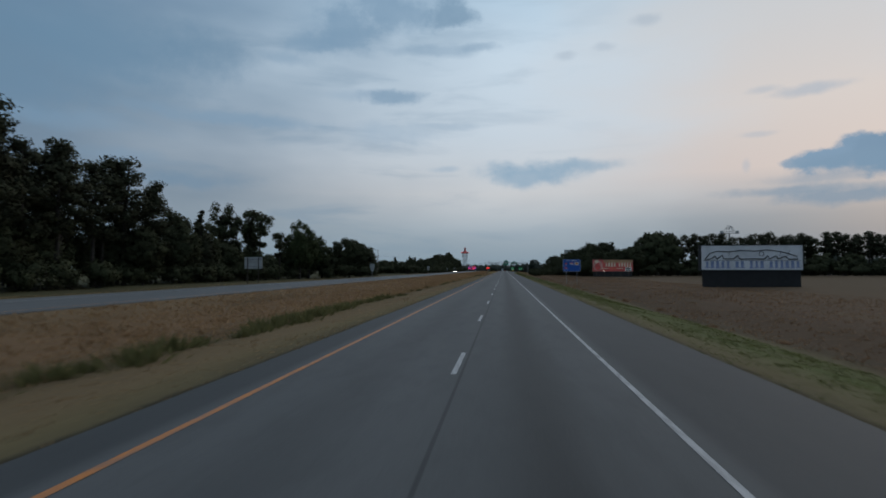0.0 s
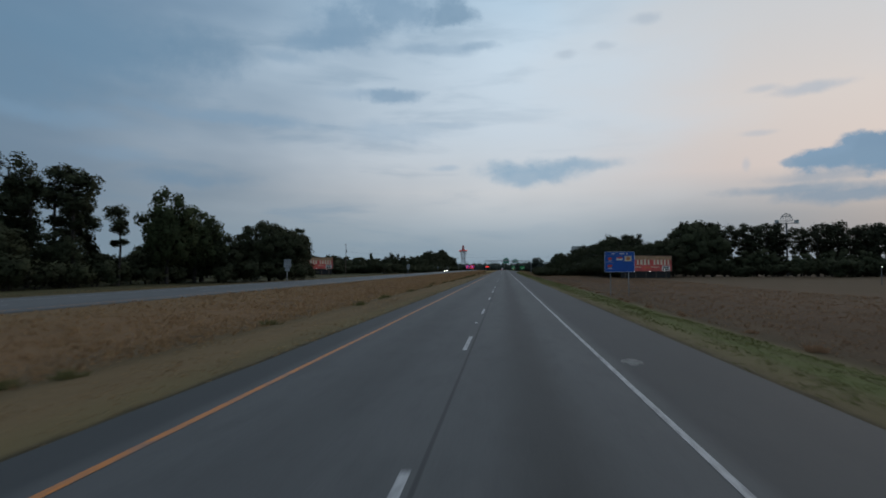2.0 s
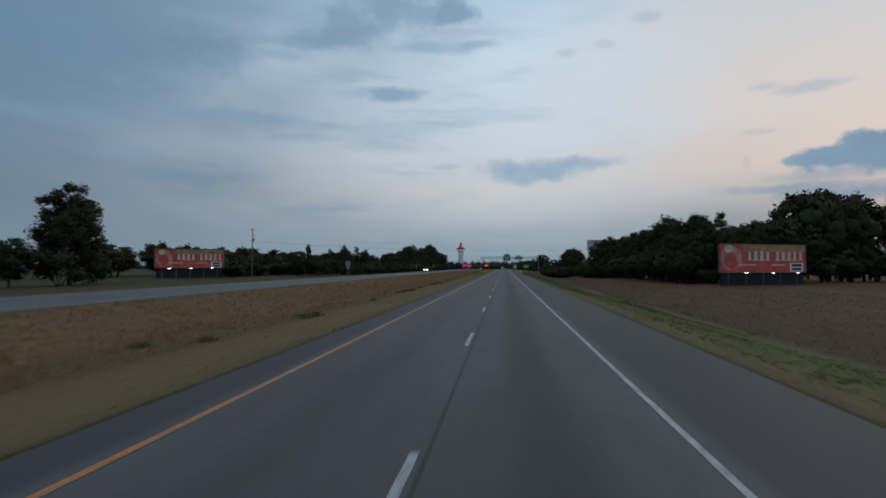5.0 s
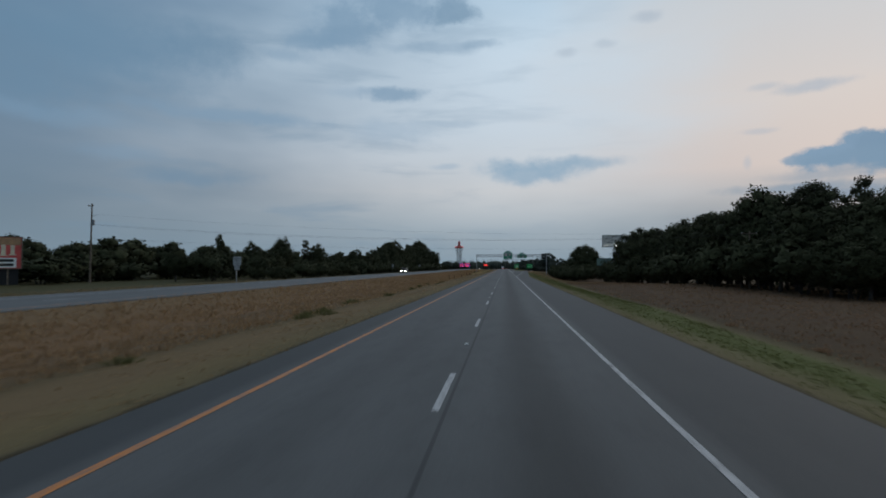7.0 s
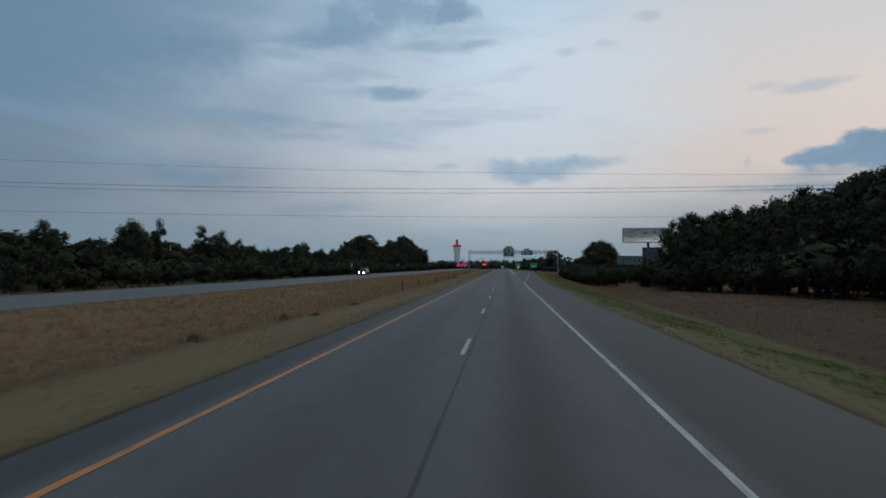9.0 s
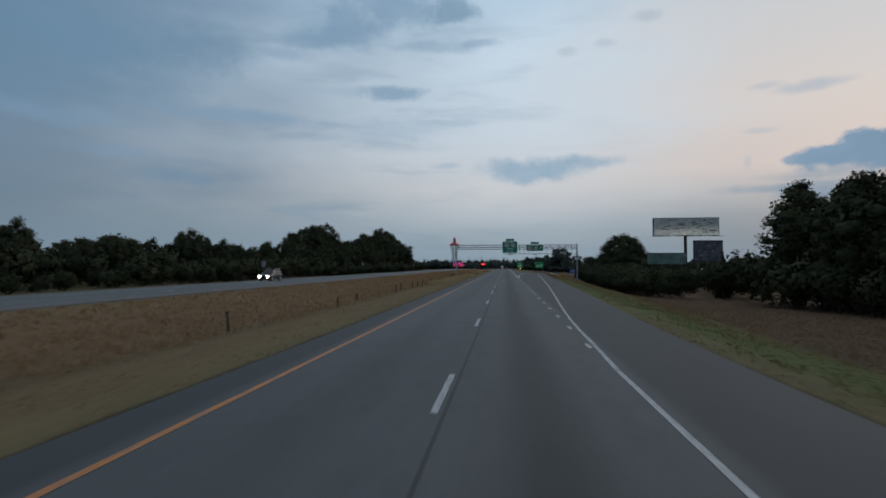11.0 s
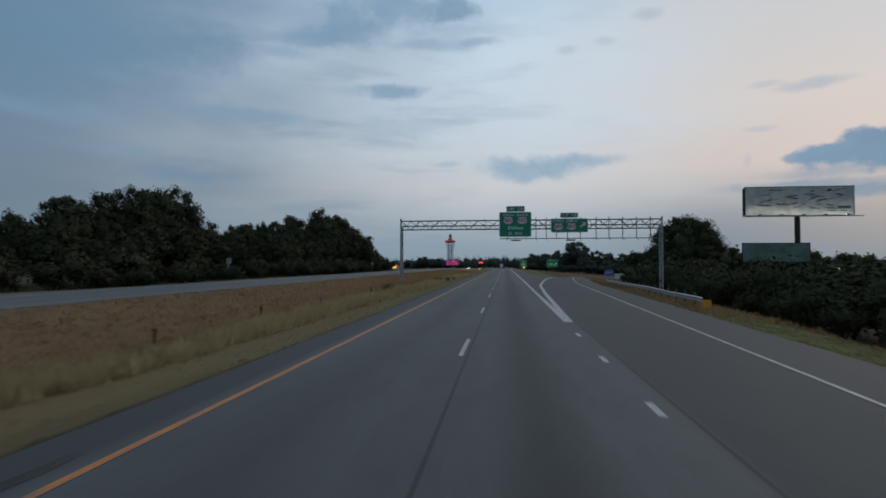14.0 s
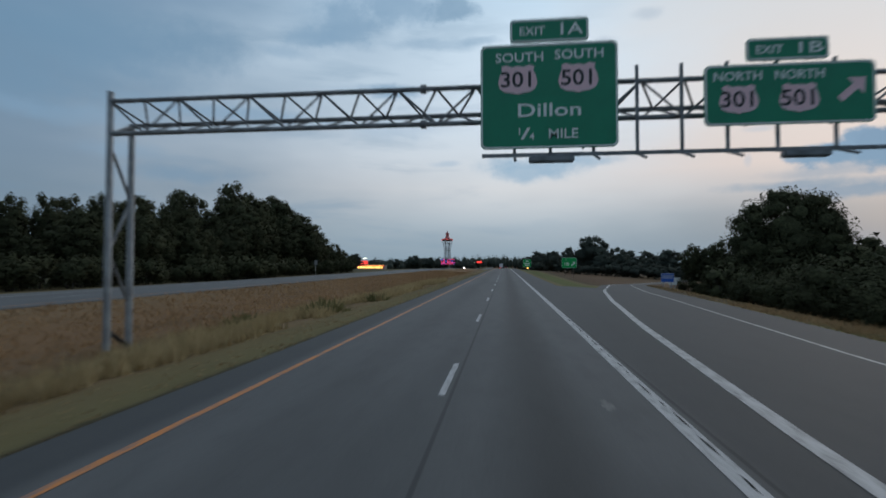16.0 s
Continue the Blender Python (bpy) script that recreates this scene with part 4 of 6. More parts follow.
def ground_sign(name, label, x, y, w, z0, z1, mat, posts=2, turn=0, back=False, category="road sign", post_mat=GALV, group="", narrow=0.0):
    g = land(x, y)
    top = thing(name, label, category, pose(x, y, g, 0, 0, turn), group)
    h = z1 - z0
    p = part("panel", rounded_plate(w, h, 0.05, min(0.12, h * 0.15)), mat, top)
    p.location = (0, 0, (z0 + z1) / 2 - g)
    if not back:
        b = part("border", border_ring(w - 0.03, h - 0.03, 0.006, min(0.12, h * 0.15), 0.04), SIGN_WHITE, p)
        b.location = (0, -0.029, 0)
    else:
        for dz in (-0.3, 0.3):
            part("stiffener", cube((0, -0.05, dz * h), (w * 0.95, 0.05, 0.06)), GALV_DARK, p)
    for i in range(posts):
        px = 0 if posts == 1 else (i - 0.5) * w * 0.6
        zz = land(x + px, y) - g
        part("post", cube((px, 0.08 if not back else -0.12, (zz - 0.4 + (z1 - g) - 0.1) / 2), (0.11, 0.09, (z1 - g) - 0.1 - zz + 0.4)), post_mat, top)
    return top, p


top, p = ground_sign("service_sign", "large blue services sign with coloured logo panels on two posts", 17.4, 140.0, 4.45, 1.75, 4.85, SIGN_BLUE)
for x, z, w, h, m in ((-0.95, 1.22, 0.45, 0.16, VINYL_PALE), (0.35, 1.22, 0.75, 0.16, VINYL_PALE), (1.1, 1.22, 0.26, 0.16, VINYL_PALE), (0.0, 0.42, 0.9, 0.34, SIGN_WHITE), (1.25, 0.48, 1.02, 0.78, SIGN_CREAM)):
    q = part("logo_panel", cube((0, 0, 0), (w, 0.02, h)), m, p)
    q.location = (x, -0.036, z)
for x, z, w, h, m, sd in ((-1.42, 0.48, 0.52, 0.42, SIGN_RED, 1.0), (-1.42, -0.62, 0.66, 0.42, SIGN_RED, 2.0), (0.0, 0.60, 0.95, 0.3, SIGN_RED, 3.0), (1.25, 0.48, 0.62, 0.56, SIGN_ORANGE, 4.0)):
    q = part("logo_shape", blob(w, h, 0.006, sd, 16, 0.35), m, p)
    q.location = (x, -0.054, z)
for x, z, w, h, m in ((-1.42, 0.98, 1.15, 0.035, VINYL_BLUE), (-1.42, -0.02, 1.15, 0.035, VINYL_BLUE), (-1.42, -0.12, 1.15, 0.035, VINYL_BLUE), (-1.42, -1.14, 1.15, 0.035, VINYL_BLUE),
                      (-1.42, 0.13, 0.5, 0.08, VINYL_PALE), (-1.42, -0.98, 0.6, 0.09, VINYL_PALE), (0.0, 0.98, 1.15, 0.035, VINYL_BLUE), (1.25, 0.98, 1.15, 0.035, VINYL_BLUE)):
    q = part("rule", cube((0, 0, 0), (w, 0.012, h)), m, p)
    q.location = (x, -0.034, z)
ground_sign("road_sign", "bare aluminium back of a wide road sign on two posts", -42.6, 85.4, 3.2, 2.4, 4.4, ALU_BACK, 2, 0, True, post_mat=BARK)
for x, y in ((-36.4, 142.8), (-39.35, 271.8)):
    top, p = ground_sign("road_sign", "bare aluminium backs of two stacked roadside signs on a post", x, y, 1.25, 2.5, 3.8, ALU_BACK, 1, 0, True, group="stacked sign backs")
    q = part("lower_panel", rounded_plate(0.8, 0.65, 0.04, 0.06), ALU_BACK, top)
    q.location = (0, 0, 2.15 - land(x, y))
for x, y, z in ((-44.0, 468.0, 2.4), (-43.0, 398.0, 2.2), (-44.0, 560.0, 2.2)):
    ground_sign("small_road_sign", "small pale back of a roadside sign on a thin post", x, y, 0.75, z, z + 0.95, ALU_BACK, 1, 0, True, group="small sign backs")

top, p = ground_sign("exit_sign", "bright green exit gore sign with white arrow on posts", 17.9, 593.0, 4.1, 1.2, 4.1, SIGN_BRIGHT, 2, post_mat=WOOD)
lettering("1B", 1.3, SIGN_WHITE, p, -0.75, -0.03, -0.4, 1.3)
a = part("arrow", arrow(1.5, 0.6), SIGN_WHITE, p)
a.location, a.rotation_euler = (1.15, -0.035, -0.3), (0, radians(-45), 0)
lettering("1", 0.8, SIGN_WHITE, p, -0.9, -0.03, 0.95)
top, p = ground_sign("exit_sign", "bright green guide sign with pale bars beside the road", 10.9, 710.0, 4.0, 0.7, 4.6, SIGN_BRIGHT, 2, post_mat=WOOD)
for z, w in ((1.0, 1.4), (-0.2, 2.8), (-1.1, 2.2)):
    q = part("bar", cube((0, 0, 0), (w, 0.02, 0.5)), SIGN_WHITE, p)
    q.location = (0, -0.035, z)
ob = part("flasher", blob(0.8, 0.8, 0.15, 2.2, 14, 0.0), LAMP_WARM, top, "amber warning lamp")
ob.location = (0.3, -0.2, 0.2 - land(10.9, 710))
top, p = ground_sign("service_sign", "small blue services sign beside the exit ramp", 28.4, 538.0, 2.2, -0.9, 0.7, SIGN_BLUE, 2)
q = part("logo_panel", cube((0, 0, 0), (1.8, 0.02, 0.7)), VINYL_BLUE, p)
q.location = (0, -0.036, 0.2)
for x, y, w in ((33.5, 552.0, 1.6), (36.5, 560.0, 2.0)):
    ground_sign("small_white_sign", "small white roadside sign beside the ramp", x, y, w, -1.9, -0.6, SIGN_WHITE, 2, group="white signs by the ramp")

# ---------------------------------------------------------------- guard rail
RAIL = [(419, 11.0), (435, 11.7), (453, 12.2)]


def guard_rail():
    top = thing("guard_rail", "galvanised W-beam guard rail along the exit ramp", "guard rail", pose(11.0, 419, 0))
    prof = [(0.0, 0.0), (-0.08, 0.05), (-0.08, 0.10), (0.0, 0.155), (-0.08, 0.21), (-0.08, 0.26), (0.0, 0.31)]
    ys = spread((419, 453, 2.0))
    verts, faces = [], []
    for y in ys:
        x = interp(y, RAIL)
        z = land(x, y) + 0.32
        for a, b in prof:
            verts.append((x + a - 11.0, y - 419, z + b))
    n = len(prof)
    for j in range(len(ys) - 1):
        for i in range(n - 1):
            faces.append((j * n + i, j * n + i + 1, (j + 1) * n + i + 1, (j + 1) * n + i))
    me = bpy.data.meshes.new("rail_beam")
    me.from_pydata(verts, [], faces)
    me.materials.append(GALV)
    beam = new("rail_beam", me)
    beam.parent = top
    sol = beam.modifiers.new("thickness", "SOLIDIFY")
    sol.thickness = 0.01
    post = mesh_of(cube((0.12, 0, 0.05), (0.12, 0.14, 1.3)), "rail_post")
    for y in ys[1:]:
        x = interp(y, RAIL)
        o = part("rail_post", post, WOOD, top)
        o.location = (x - 11.0, y - 419, land(x, y) + 0.1)
    end = part("end_terminal", cube((0.02, -0.1, 0.28), (0.48, 0.16, 0.5), bevel=0.04), TERMINAL, top, "orange end terminal")
    end.location = (0, -0.3, land(11.0, 419))


guard_rail()

# ---------------------------------------------------------------- median markers
rng = random.Random(4)
marker = None
for i, y in enumerate([318, 331, 345, 352, 365, 371.8, 375.8, 381.2, 389, 397, 405, 414, 424, 436, 447]):
    x = -12.4 + rng.uniform(-0.5, 0.5)
    m = pose(x, y, land(x, y), 0, rng.uniform(-6, 6), rng.uniform(0, 90))
    if marker is None:
        marker = thing("marker_post", "weathered brown marker post standing in the grassy median", "marker post", m, "median marker posts")
        part("post", cube((0, 0, 0.42), (0.09, 0.09, 1.15), bevel=0.01), BARK, marker)
        part("cap", cube((0, 0, 1.02), (0.13, 0.13, 0.08), bevel=0.01), BARK, marker)
    else:
        copy_thing(marker, m @ Matrix.Diagonal((1, 1, rng.uniform(0.55, 0.9), 1)))

# ---------------------------------------------------------------- power line across the road
POLE_L, POLE_R = (-67.5, 277.0), (38.6, 287.0)


def utility_pole(x, y, top_z, label, arms, can=False):
    g = land(x, y)
    top = thing("utility_pole", label, "utility pole", pose(x, y, g), "utility poles")
    h = top_z - g
    part("pole", pipe((0, 0, -0.5), (0.12, 0, h), 0.17, 0.10, 12), WOOD, top)
    for z, w in arms:
        a = part("crossarm", cube((0, -0.12, z - g), (0.1, 0.1, 0.12) if w == 0 else (w, 0.1, 0.12)), WOOD, top)
        for sx in (-1, 1):
            if w:
                part("insulator", pipe((sx * w * 0.45, -0.12, z - g + 0.06), (sx * w * 0.45, -0.12, z - g + 0.26), 0.05, 0.035), GALV, top)
    if can:
        part("transformer", pipe((0.35, 0, h - 3.6), (0.35, 0, h - 2.7), 0.24, seg=12), GALV_DARK, top, "grey transformer can")
        part("lamp_arm", pipe((0.1, 0, h - 2.2), (0.9, 0, h - 1.9), 0.03), GALV, top)
    return top


utility_pole(*POLE_L, 12.7, "tall bare timber utility pole with a transformer can", [(12.3, 0.9)], True)
utility_pole(*POLE_R, 8.0, "short timber utility pole with a crossarm before dark woods", [(7.6, 2.4), (5.4, 0)])


def wire(za, zb, sag, off=0.0, r=0.014):
    cu = bpy.data.curves.new("power_line", "CURVE")
    cu.dimensions, cu.bevel_depth, cu.bevel_resolution = "3D", r, 1
    sp = cu.splines.new("POLY")
    n = 40
    sp.points.add(n)
    for i in range(n + 1):
        k = i / n
        sp.points[i].co = (POLE_L[0] + (POLE_R[0] - POLE_L[0]) * k, POLE_L[1] + (POLE_R[1] - POLE_L[1]) * k + off, za + (zb - za) * k - 4 * sag * k * (1 - k), 1)
    tmp = bpy.data.objects.new("power_line", cu)
    me = bpy.data.meshes.new_from_object(tmp)
    bpy.data.objects.remove(tmp)
    me.materials.append(FRAME_DARK)
    return tagged(new("power_line", me), "thin dark power line sagging across the road", "power line", "power lines")


wire(11.0, 7.7, 1.35, 0, 0.006)
wire(9.35, 7.5, 1.60, -0.35, 0.009)
wire(9.2, 7.45, 1.65, 0.4, 0.009)
wire(7.0, 5.45, 0.95, 0, 0.007)

# ---------------------------------------------------------------- trees


class Foliage:
    """Collects leaf cards and rough cores into one mesh."""

    def __init__(self, seed):
        self.r = np.random.default_rng(seed)
        self.v, self.f, self.nr, self.n = [], [], [], 0

    def leaves(self, centre, radii, count, size, shell=0.40, points=3):
        """Small pointed sprays of leaves, mostly lying along the surface of an ellipsoid."""
        r = self.r
        d = r.normal(size=(count, 3))
        d /= np.linalg.norm(d, axis=1)[:, None]
        k = shell + (1.06 - shell) * r.random((count, 1)) ** 0.6
        p = np.array(centre) + d * np.array(radii) * k
        nrm = d + r.normal(size=(count, 3)) * 0.55
        nrm /= np.linalg.norm(nrm, axis=1)[:, None]
        a = np.cross(nrm, r.normal(size=(count, 3)))
        a /= np.linalg.norm(a, axis=1)[:, None]
        b = np.cross(nrm, a)
        n = points
        ang = np.arange(n) / n * 2 * np.pi + r.uniform(-0.5, 0.5, (count, n))
        rad = np.where(np.arange(n) == 0, 0.78, 0.40) * r.uniform(0.7, 1.25, (count, n))
        rad = rad * size * (0.6 + 0.8 * r.random((count, 1)))
        bend = -0.25 * rad[:, :, None] ** 2 / max(size, 0.1) * nrm[:, None, :]
        v = p[:, None, :] + rad[:, :, None] * (np.cos(ang)[:, :, None] * a[:, None, :] + np.sin(ang)[:, :, None] * b[:, None, :]) + bend
        self.v.append(v.reshape(-1, 3))
        self.f.append(self.n + np.arange(count * n).reshape(-1, n))
        self.nr.append(np.repeat(d * 0.85 + nrm * 0.28 + (0, 0, 0.1), n, axis=0))
        self.n += count * n

    def core(self, centre, radii):
        bm = bmesh.new()
        bmesh.ops.create_icosphere(bm, subdivisions=1, radius=1.0)
        off = self.r.random(3) * 20
        vs = np.array([v.co[:] for v in bm.verts])
        k = np.array([1 + 0.30 * noise.noise(Vector(v * 2.0 + off)) for v in vs])
        vs = np.array(centre) + vs * k[:, None] * np.array(radii)
        fs = np.array([[v.index for v in f.verts] for f in bm.faces])
        bm.free()
        self.v.append(vs)
        self.nr.append((vs - np.array(centre)) / np.array(radii))
        self.f.append(fs + self.n)
        self.n += len(vs)

    def clump(self, centre, radii, count, size, core=0.72):
        if core:
            self.core(centre, [x * core * 0.56 for x in radii])
        self.leaves(centre, radii, count, size)

    def mesh(self, name, mat, soft=0.62):
        """soft: how far the crown is shaded as one mass rather than clump by clump."""
        me = bpy.data.meshes.new(name)
        faces = [tuple(int(i) for i in q) for block in self.f for q in block]
        me.from_pydata(np.concatenate(self.v), [], faces)
        me.polygons.foreach_set("use_smooth", np.ones(len(me.polygons), bool))
        nr = np.concatenate(self.nr)
        if soft:
            vs = np.concatenate(self.v)
            lo, hi = vs.min(0), vs.max(0)
            out = (vs - (lo + hi) / 2) / np.maximum((hi - lo) / 2, 0.1)
            out /= np.maximum(np.linalg.norm(out, axis=1)[:, None], 0.15)
            nr = nr / np.linalg.norm(nr, axis=1)[:, None] * (1 - soft) + out * soft
        me.normals_split_custom_set_from_vertices(nr / np.linalg.norm(nr, axis=1)[:, None])
        me.materials.append(mat)
        return me


def limbs(bm, pts, r0):
    for a, b, ra, rb in pts:
        tube(bm, a, b, ra, rb, 7)
    return bm


def tree_pine(seed, h=18.0, mat=NEEDLE, fine=True, start=0.36):
    fo, rr = Foliage(seed), random.Random(seed)
    trunk = bmesh.new()
    prev, n = Vector((0, 0, -0.3)), 5
    for i in range(n):
        z = h * 0.93 * (i + 1) / n
        nxt = Vector((rr.uniform(-0.18, 0.18) * (i + 1) / 2, rr.uniform(-0.18, 0.18) * (i + 1) / 2, z))
        tube(trunk, prev, nxt, 0.26 * (1 - i / n * 0.75), 0.26 * (1 - (i + 1) / n * 0.75), 8)
        prev = nxt
    n = 30 if fine else 16
    for i in range(n):
        k = (i + rr.uniform(0.1, 0.9)) / n
        z = h * (start + (0.97 - start) * k)
        reach = (0.35 + 2.3 * (1 - k) ** 0.6 * (0.55 + 0.9 * min(k, 0.5))) * rr.uniform(0.35, 1.15)
        a = rr.uniform(0, 6.283)
        c = Vector((reach * math.cos(a), reach * math.sin(a), z))
        if i % 2 == 0:
            tube(trunk, (0, 0, z - 0.7), c, 0.06, 0.025, 4)
        r = rr.uniform(0.65, 1.3) * (1.0 if fine else 1.2)
        fo.clump(c, (r * 1.15, r * 1.15, r * 0.75), 120 if fine else 66, 0.36 if fine else 0.62, 0.62)
    return trunk, fo.mesh("crown", mat, 0.45)


def tree_broad(seed, h=12.0, w=9.0, low=0.18, mat=LEAF, n=34, fine=True, size=0.88, core=0, many=128, leaf=0.44):
    """Uneven crown: clumps of several sizes on forking limbs, loose sprigs between them."""
    fo, rr = Foliage(seed), random.Random(seed)
    trunk = bmesh.new()
    fork = h * 0.28
    tube(trunk, (0, 0, -0.3), (0.1, 0.05, fork), 0.32, 0.24, 8)
    for i in range(5):
        a = i * 1.26 + rr.uniform(-0.3, 0.3)
        m = Vector((w * 0.2 * math.cos(a), w * 0.2 * math.sin(a), h * rr.uniform(0.42, 0.58)))
        e = Vector((w * 0.36 * math.cos(a + 0.2), w * 0.36 * math.sin(a + 0.2), h * rr.uniform(0.55, 0.8)))
        tube(trunk, (0.1, 0.05, fork), m, 0.15, 0.09, 5)
        tube(trunk, m, e, 0.09, 0.03, 5)
    zc, zr = h * (1 + low) / 2, h * (1 - low) / 2
    lop = [rr.uniform(0.8, 1.12) for _ in range(7)]
    if not fine:
        n = n // 2 + 2
    for i in range(n):
        k = (i + 0.5) / n
        u = 1 - 2 * k
        a = i * 2.39996 + rr.uniform(-0.5, 0.5)
        s = math.sqrt(max(0, 1 - u * u)) * lop[int((a % 6.283) / 6.284 * 7)]
        q = rr.uniform(0.52, 0.90)
        if u > 0.45:
            q = rr.uniform(0.72, 0.97)
        c = (w / 2 * s * math.cos(a) * q, w / 2 * s * math.sin(a) * q, zc + zr * u * q)
        r = rr.uniform(0.11, 0.17) if u > 0.45 else rr.uniform(0.13, 0.24)
        r *= (w + h) / 2 * (1.0 if fine else 1.25) * size
        r = min(r, c[2] * 0.9)
        fo.clump(c, (r, r, r * rr.uniform(0.7, 0.95)), many if fine else 60, leaf if fine else 0.85, core or (0.86 if fine else 1.25))
    fo.core((0, 0, zc), (w * 0.27, w * 0.27, zr * 0.6))
    fo.leaves((0, 0, zc), (w * 0.40, w * 0.40, zr * 0.84), 300 if fine else 90, 0.46 if fine else 0.95, 0.6)
    return trunk, fo.mesh("crown", mat)


def tree_spruce(seed, h=12.5, mat=NEEDLE, fine=True):
    fo, rr = Foliage(seed), random.Random(seed)
    trunk = pipe((0, 0, -0.3), (0, 0, h * 0.97), 0.22, 0.03, 8)
    for i in range(18):
        k = i / 17
        z = h * (0.10 + 0.86 * k)
        r = 2.9 * (1 - k) ** 0.8 + 0.25
        for j in range(max(1, round(4 * (1 - k)) + 1)):
            a = rr.uniform(0, 6.283)
            fo.leaves((r * 0.5 * math.cos(a), r * 0.5 * math.sin(a), z - 0.12 * r), (r * 0.62, r * 0.62, 0.38 + 0.1 * r), 80, 0.5, 0.1)
    fo.core((0, 0, h * 0.36), (1.5, 1.5, h * 0.30))
    return trunk, fo.mesh("crown", mat)


def tree_ragged(seed, h=18.0, mat=LEAF, n=17, start=0.22, wide=2.6):
    """Tall thin tree hung with vines, gaps between the clumps."""
    fo, rr = Foliage(seed), random.Random(seed)
    trunk = bmesh.new()
    tube(trunk, (0, 0, -0.3), (0.3, 0.1, h * 0.5), 0.3, 0.2, 8)
    tube(trunk, (0.3, 0.1, h * 0.5), (-0.2, 0.3, h * 0.93), 0.2, 0.06, 8)
    for i in range(n):
        k = rr.random()
        z = h * (start + (0.98 - start) * k)
        reach = rr.uniform(0.3, wide) * (1.0 if k > 0.45 else 0.55)
        a = rr.uniform(0, 6.283)
        c = Vector((reach * math.cos(a), reach * math.sin(a), z))
        tube(trunk, (0, 0.1, z - 0.9), c, 0.07, 0.03, 5)
        r = rr.uniform(0.8, 1.5)
        fo.clump(c, (r, r, r * rr.uniform(0.7, 1.5)), 190, 0.48, 0.6)
    return trunk, fo.mesh("crown", mat)


def shrub(seed, h=4.0, w=5.0, mat=LEAF, fine=True, close=False):
    fo, rr = Foliage(seed), random.Random(seed)
    stems = bmesh.new()
    for i in range(4):
        a = i * 1.57
        tube(stems, (0.1 * math.cos(a), 0.1 * math.sin(a), -0.2), (w * 0.22 * math.cos(a), w * 0.22 * math.sin(a), h * 0.6), 0.06, 0.02, 5)
    for i in range(9):
        a, q = rr.uniform(0, 6.283), rr.uniform(0.1, 0.36) * w
        z = h * rr.uniform(0.28, 0.78)
        r = rr.uniform(0.22, 0.38) * h * 0.8
        fo.clump((q * math.cos(a), q * math.sin(a), z), (r * 1.15, r * 1.15, min(r, z)), 450 if close else 100 if fine else 54, 0.19 if close else 0.40 if fine else 0.6, 0.80 if close else 0.95)
    fo.leaves((0, 0, h * 0.5), (w * 0.42, w * 0.42, h * 0.46), 600 if close else 120, 0.16 if close else 0.38, 0.5)
    return stems, fo.mesh("crown", mat)


KINDS = {
    "pine_tree": (lambda s, f: tree_pine(s, fine=f), 18.0, "tall dark pine with a bare trunk and clumped crown", 3),
    "stand_pine": (lambda s, f: tree_pine(s, fine=f, start=0.46), 18.0, "tall pine with a long bare trunk behind the field", 3),
    "rounded_tree": (lambda s, f: tree_broad(s, 12.6, 16.0, 0.0, LEAF, 110, True, 0.62, 0.85, 230, 0.38), 12.6, "very dark dense rounded tree with foliage to the ground", 1),
    "broadleaf_tree": (lambda s, f: tree_broad(s, fine=f), 12.0, "dark rounded broadleaf tree in full leaf", 3),
    "tall_tree": (lambda s, f: tree_broad(s, 16.0, 8.5, 0.12, LEAF, 34, f), 16.0, "tall dark broadleaf tree in full leaf", 3),
    "spreading_tree": (lambda s, f: tree_broad(s, 19.0, 21.0, 0.06, LEAF, 140, True, 0.70, 0.95, 240, 0.42), 19.0, "large spreading broadleaf tree with foliage to the ground", 1),
    "pale_tree": (lambda s, f: tree_broad(s, 12.0, 9.0, 0.12, LEAF_PALE, 32, f), 12.0, "paler green broadleaf tree in full leaf", 1),
    "spruce_tree": (lambda s, f: tree_spruce(s), 12.5, "dark cone-shaped conifer at the edge of the wood", 1),
    "ragged_tree": (lambda s, f: tree_ragged(s), 18.0, "tall ragged tree hung with vines", 2),
    "oval_tree": (lambda s, f: tree_broad(s, 15.0, 8.4, 0.05, LEAF, 80, True, 0.62, 0.9, 170, 0.34), 15.0, "dark oval broadleaf tree standing alone", 1),
    "slender_tree": (lambda s, f: tree_ragged(s, n=11, start=0.50, wide=2.0), 18.0, "slender tree with a bare trunk and small ragged crown", 2),
    "shrub": (lambda s, f: shrub(s, fine=f), 4.0, "dense dark roadside shrub", 3),
    "bush": (lambda s, f: shrub(s, close=True), 4.0, "dense leafy bush on the embankment below the road", 2),
}
PROTOS = {}
wood = random.Random(11)


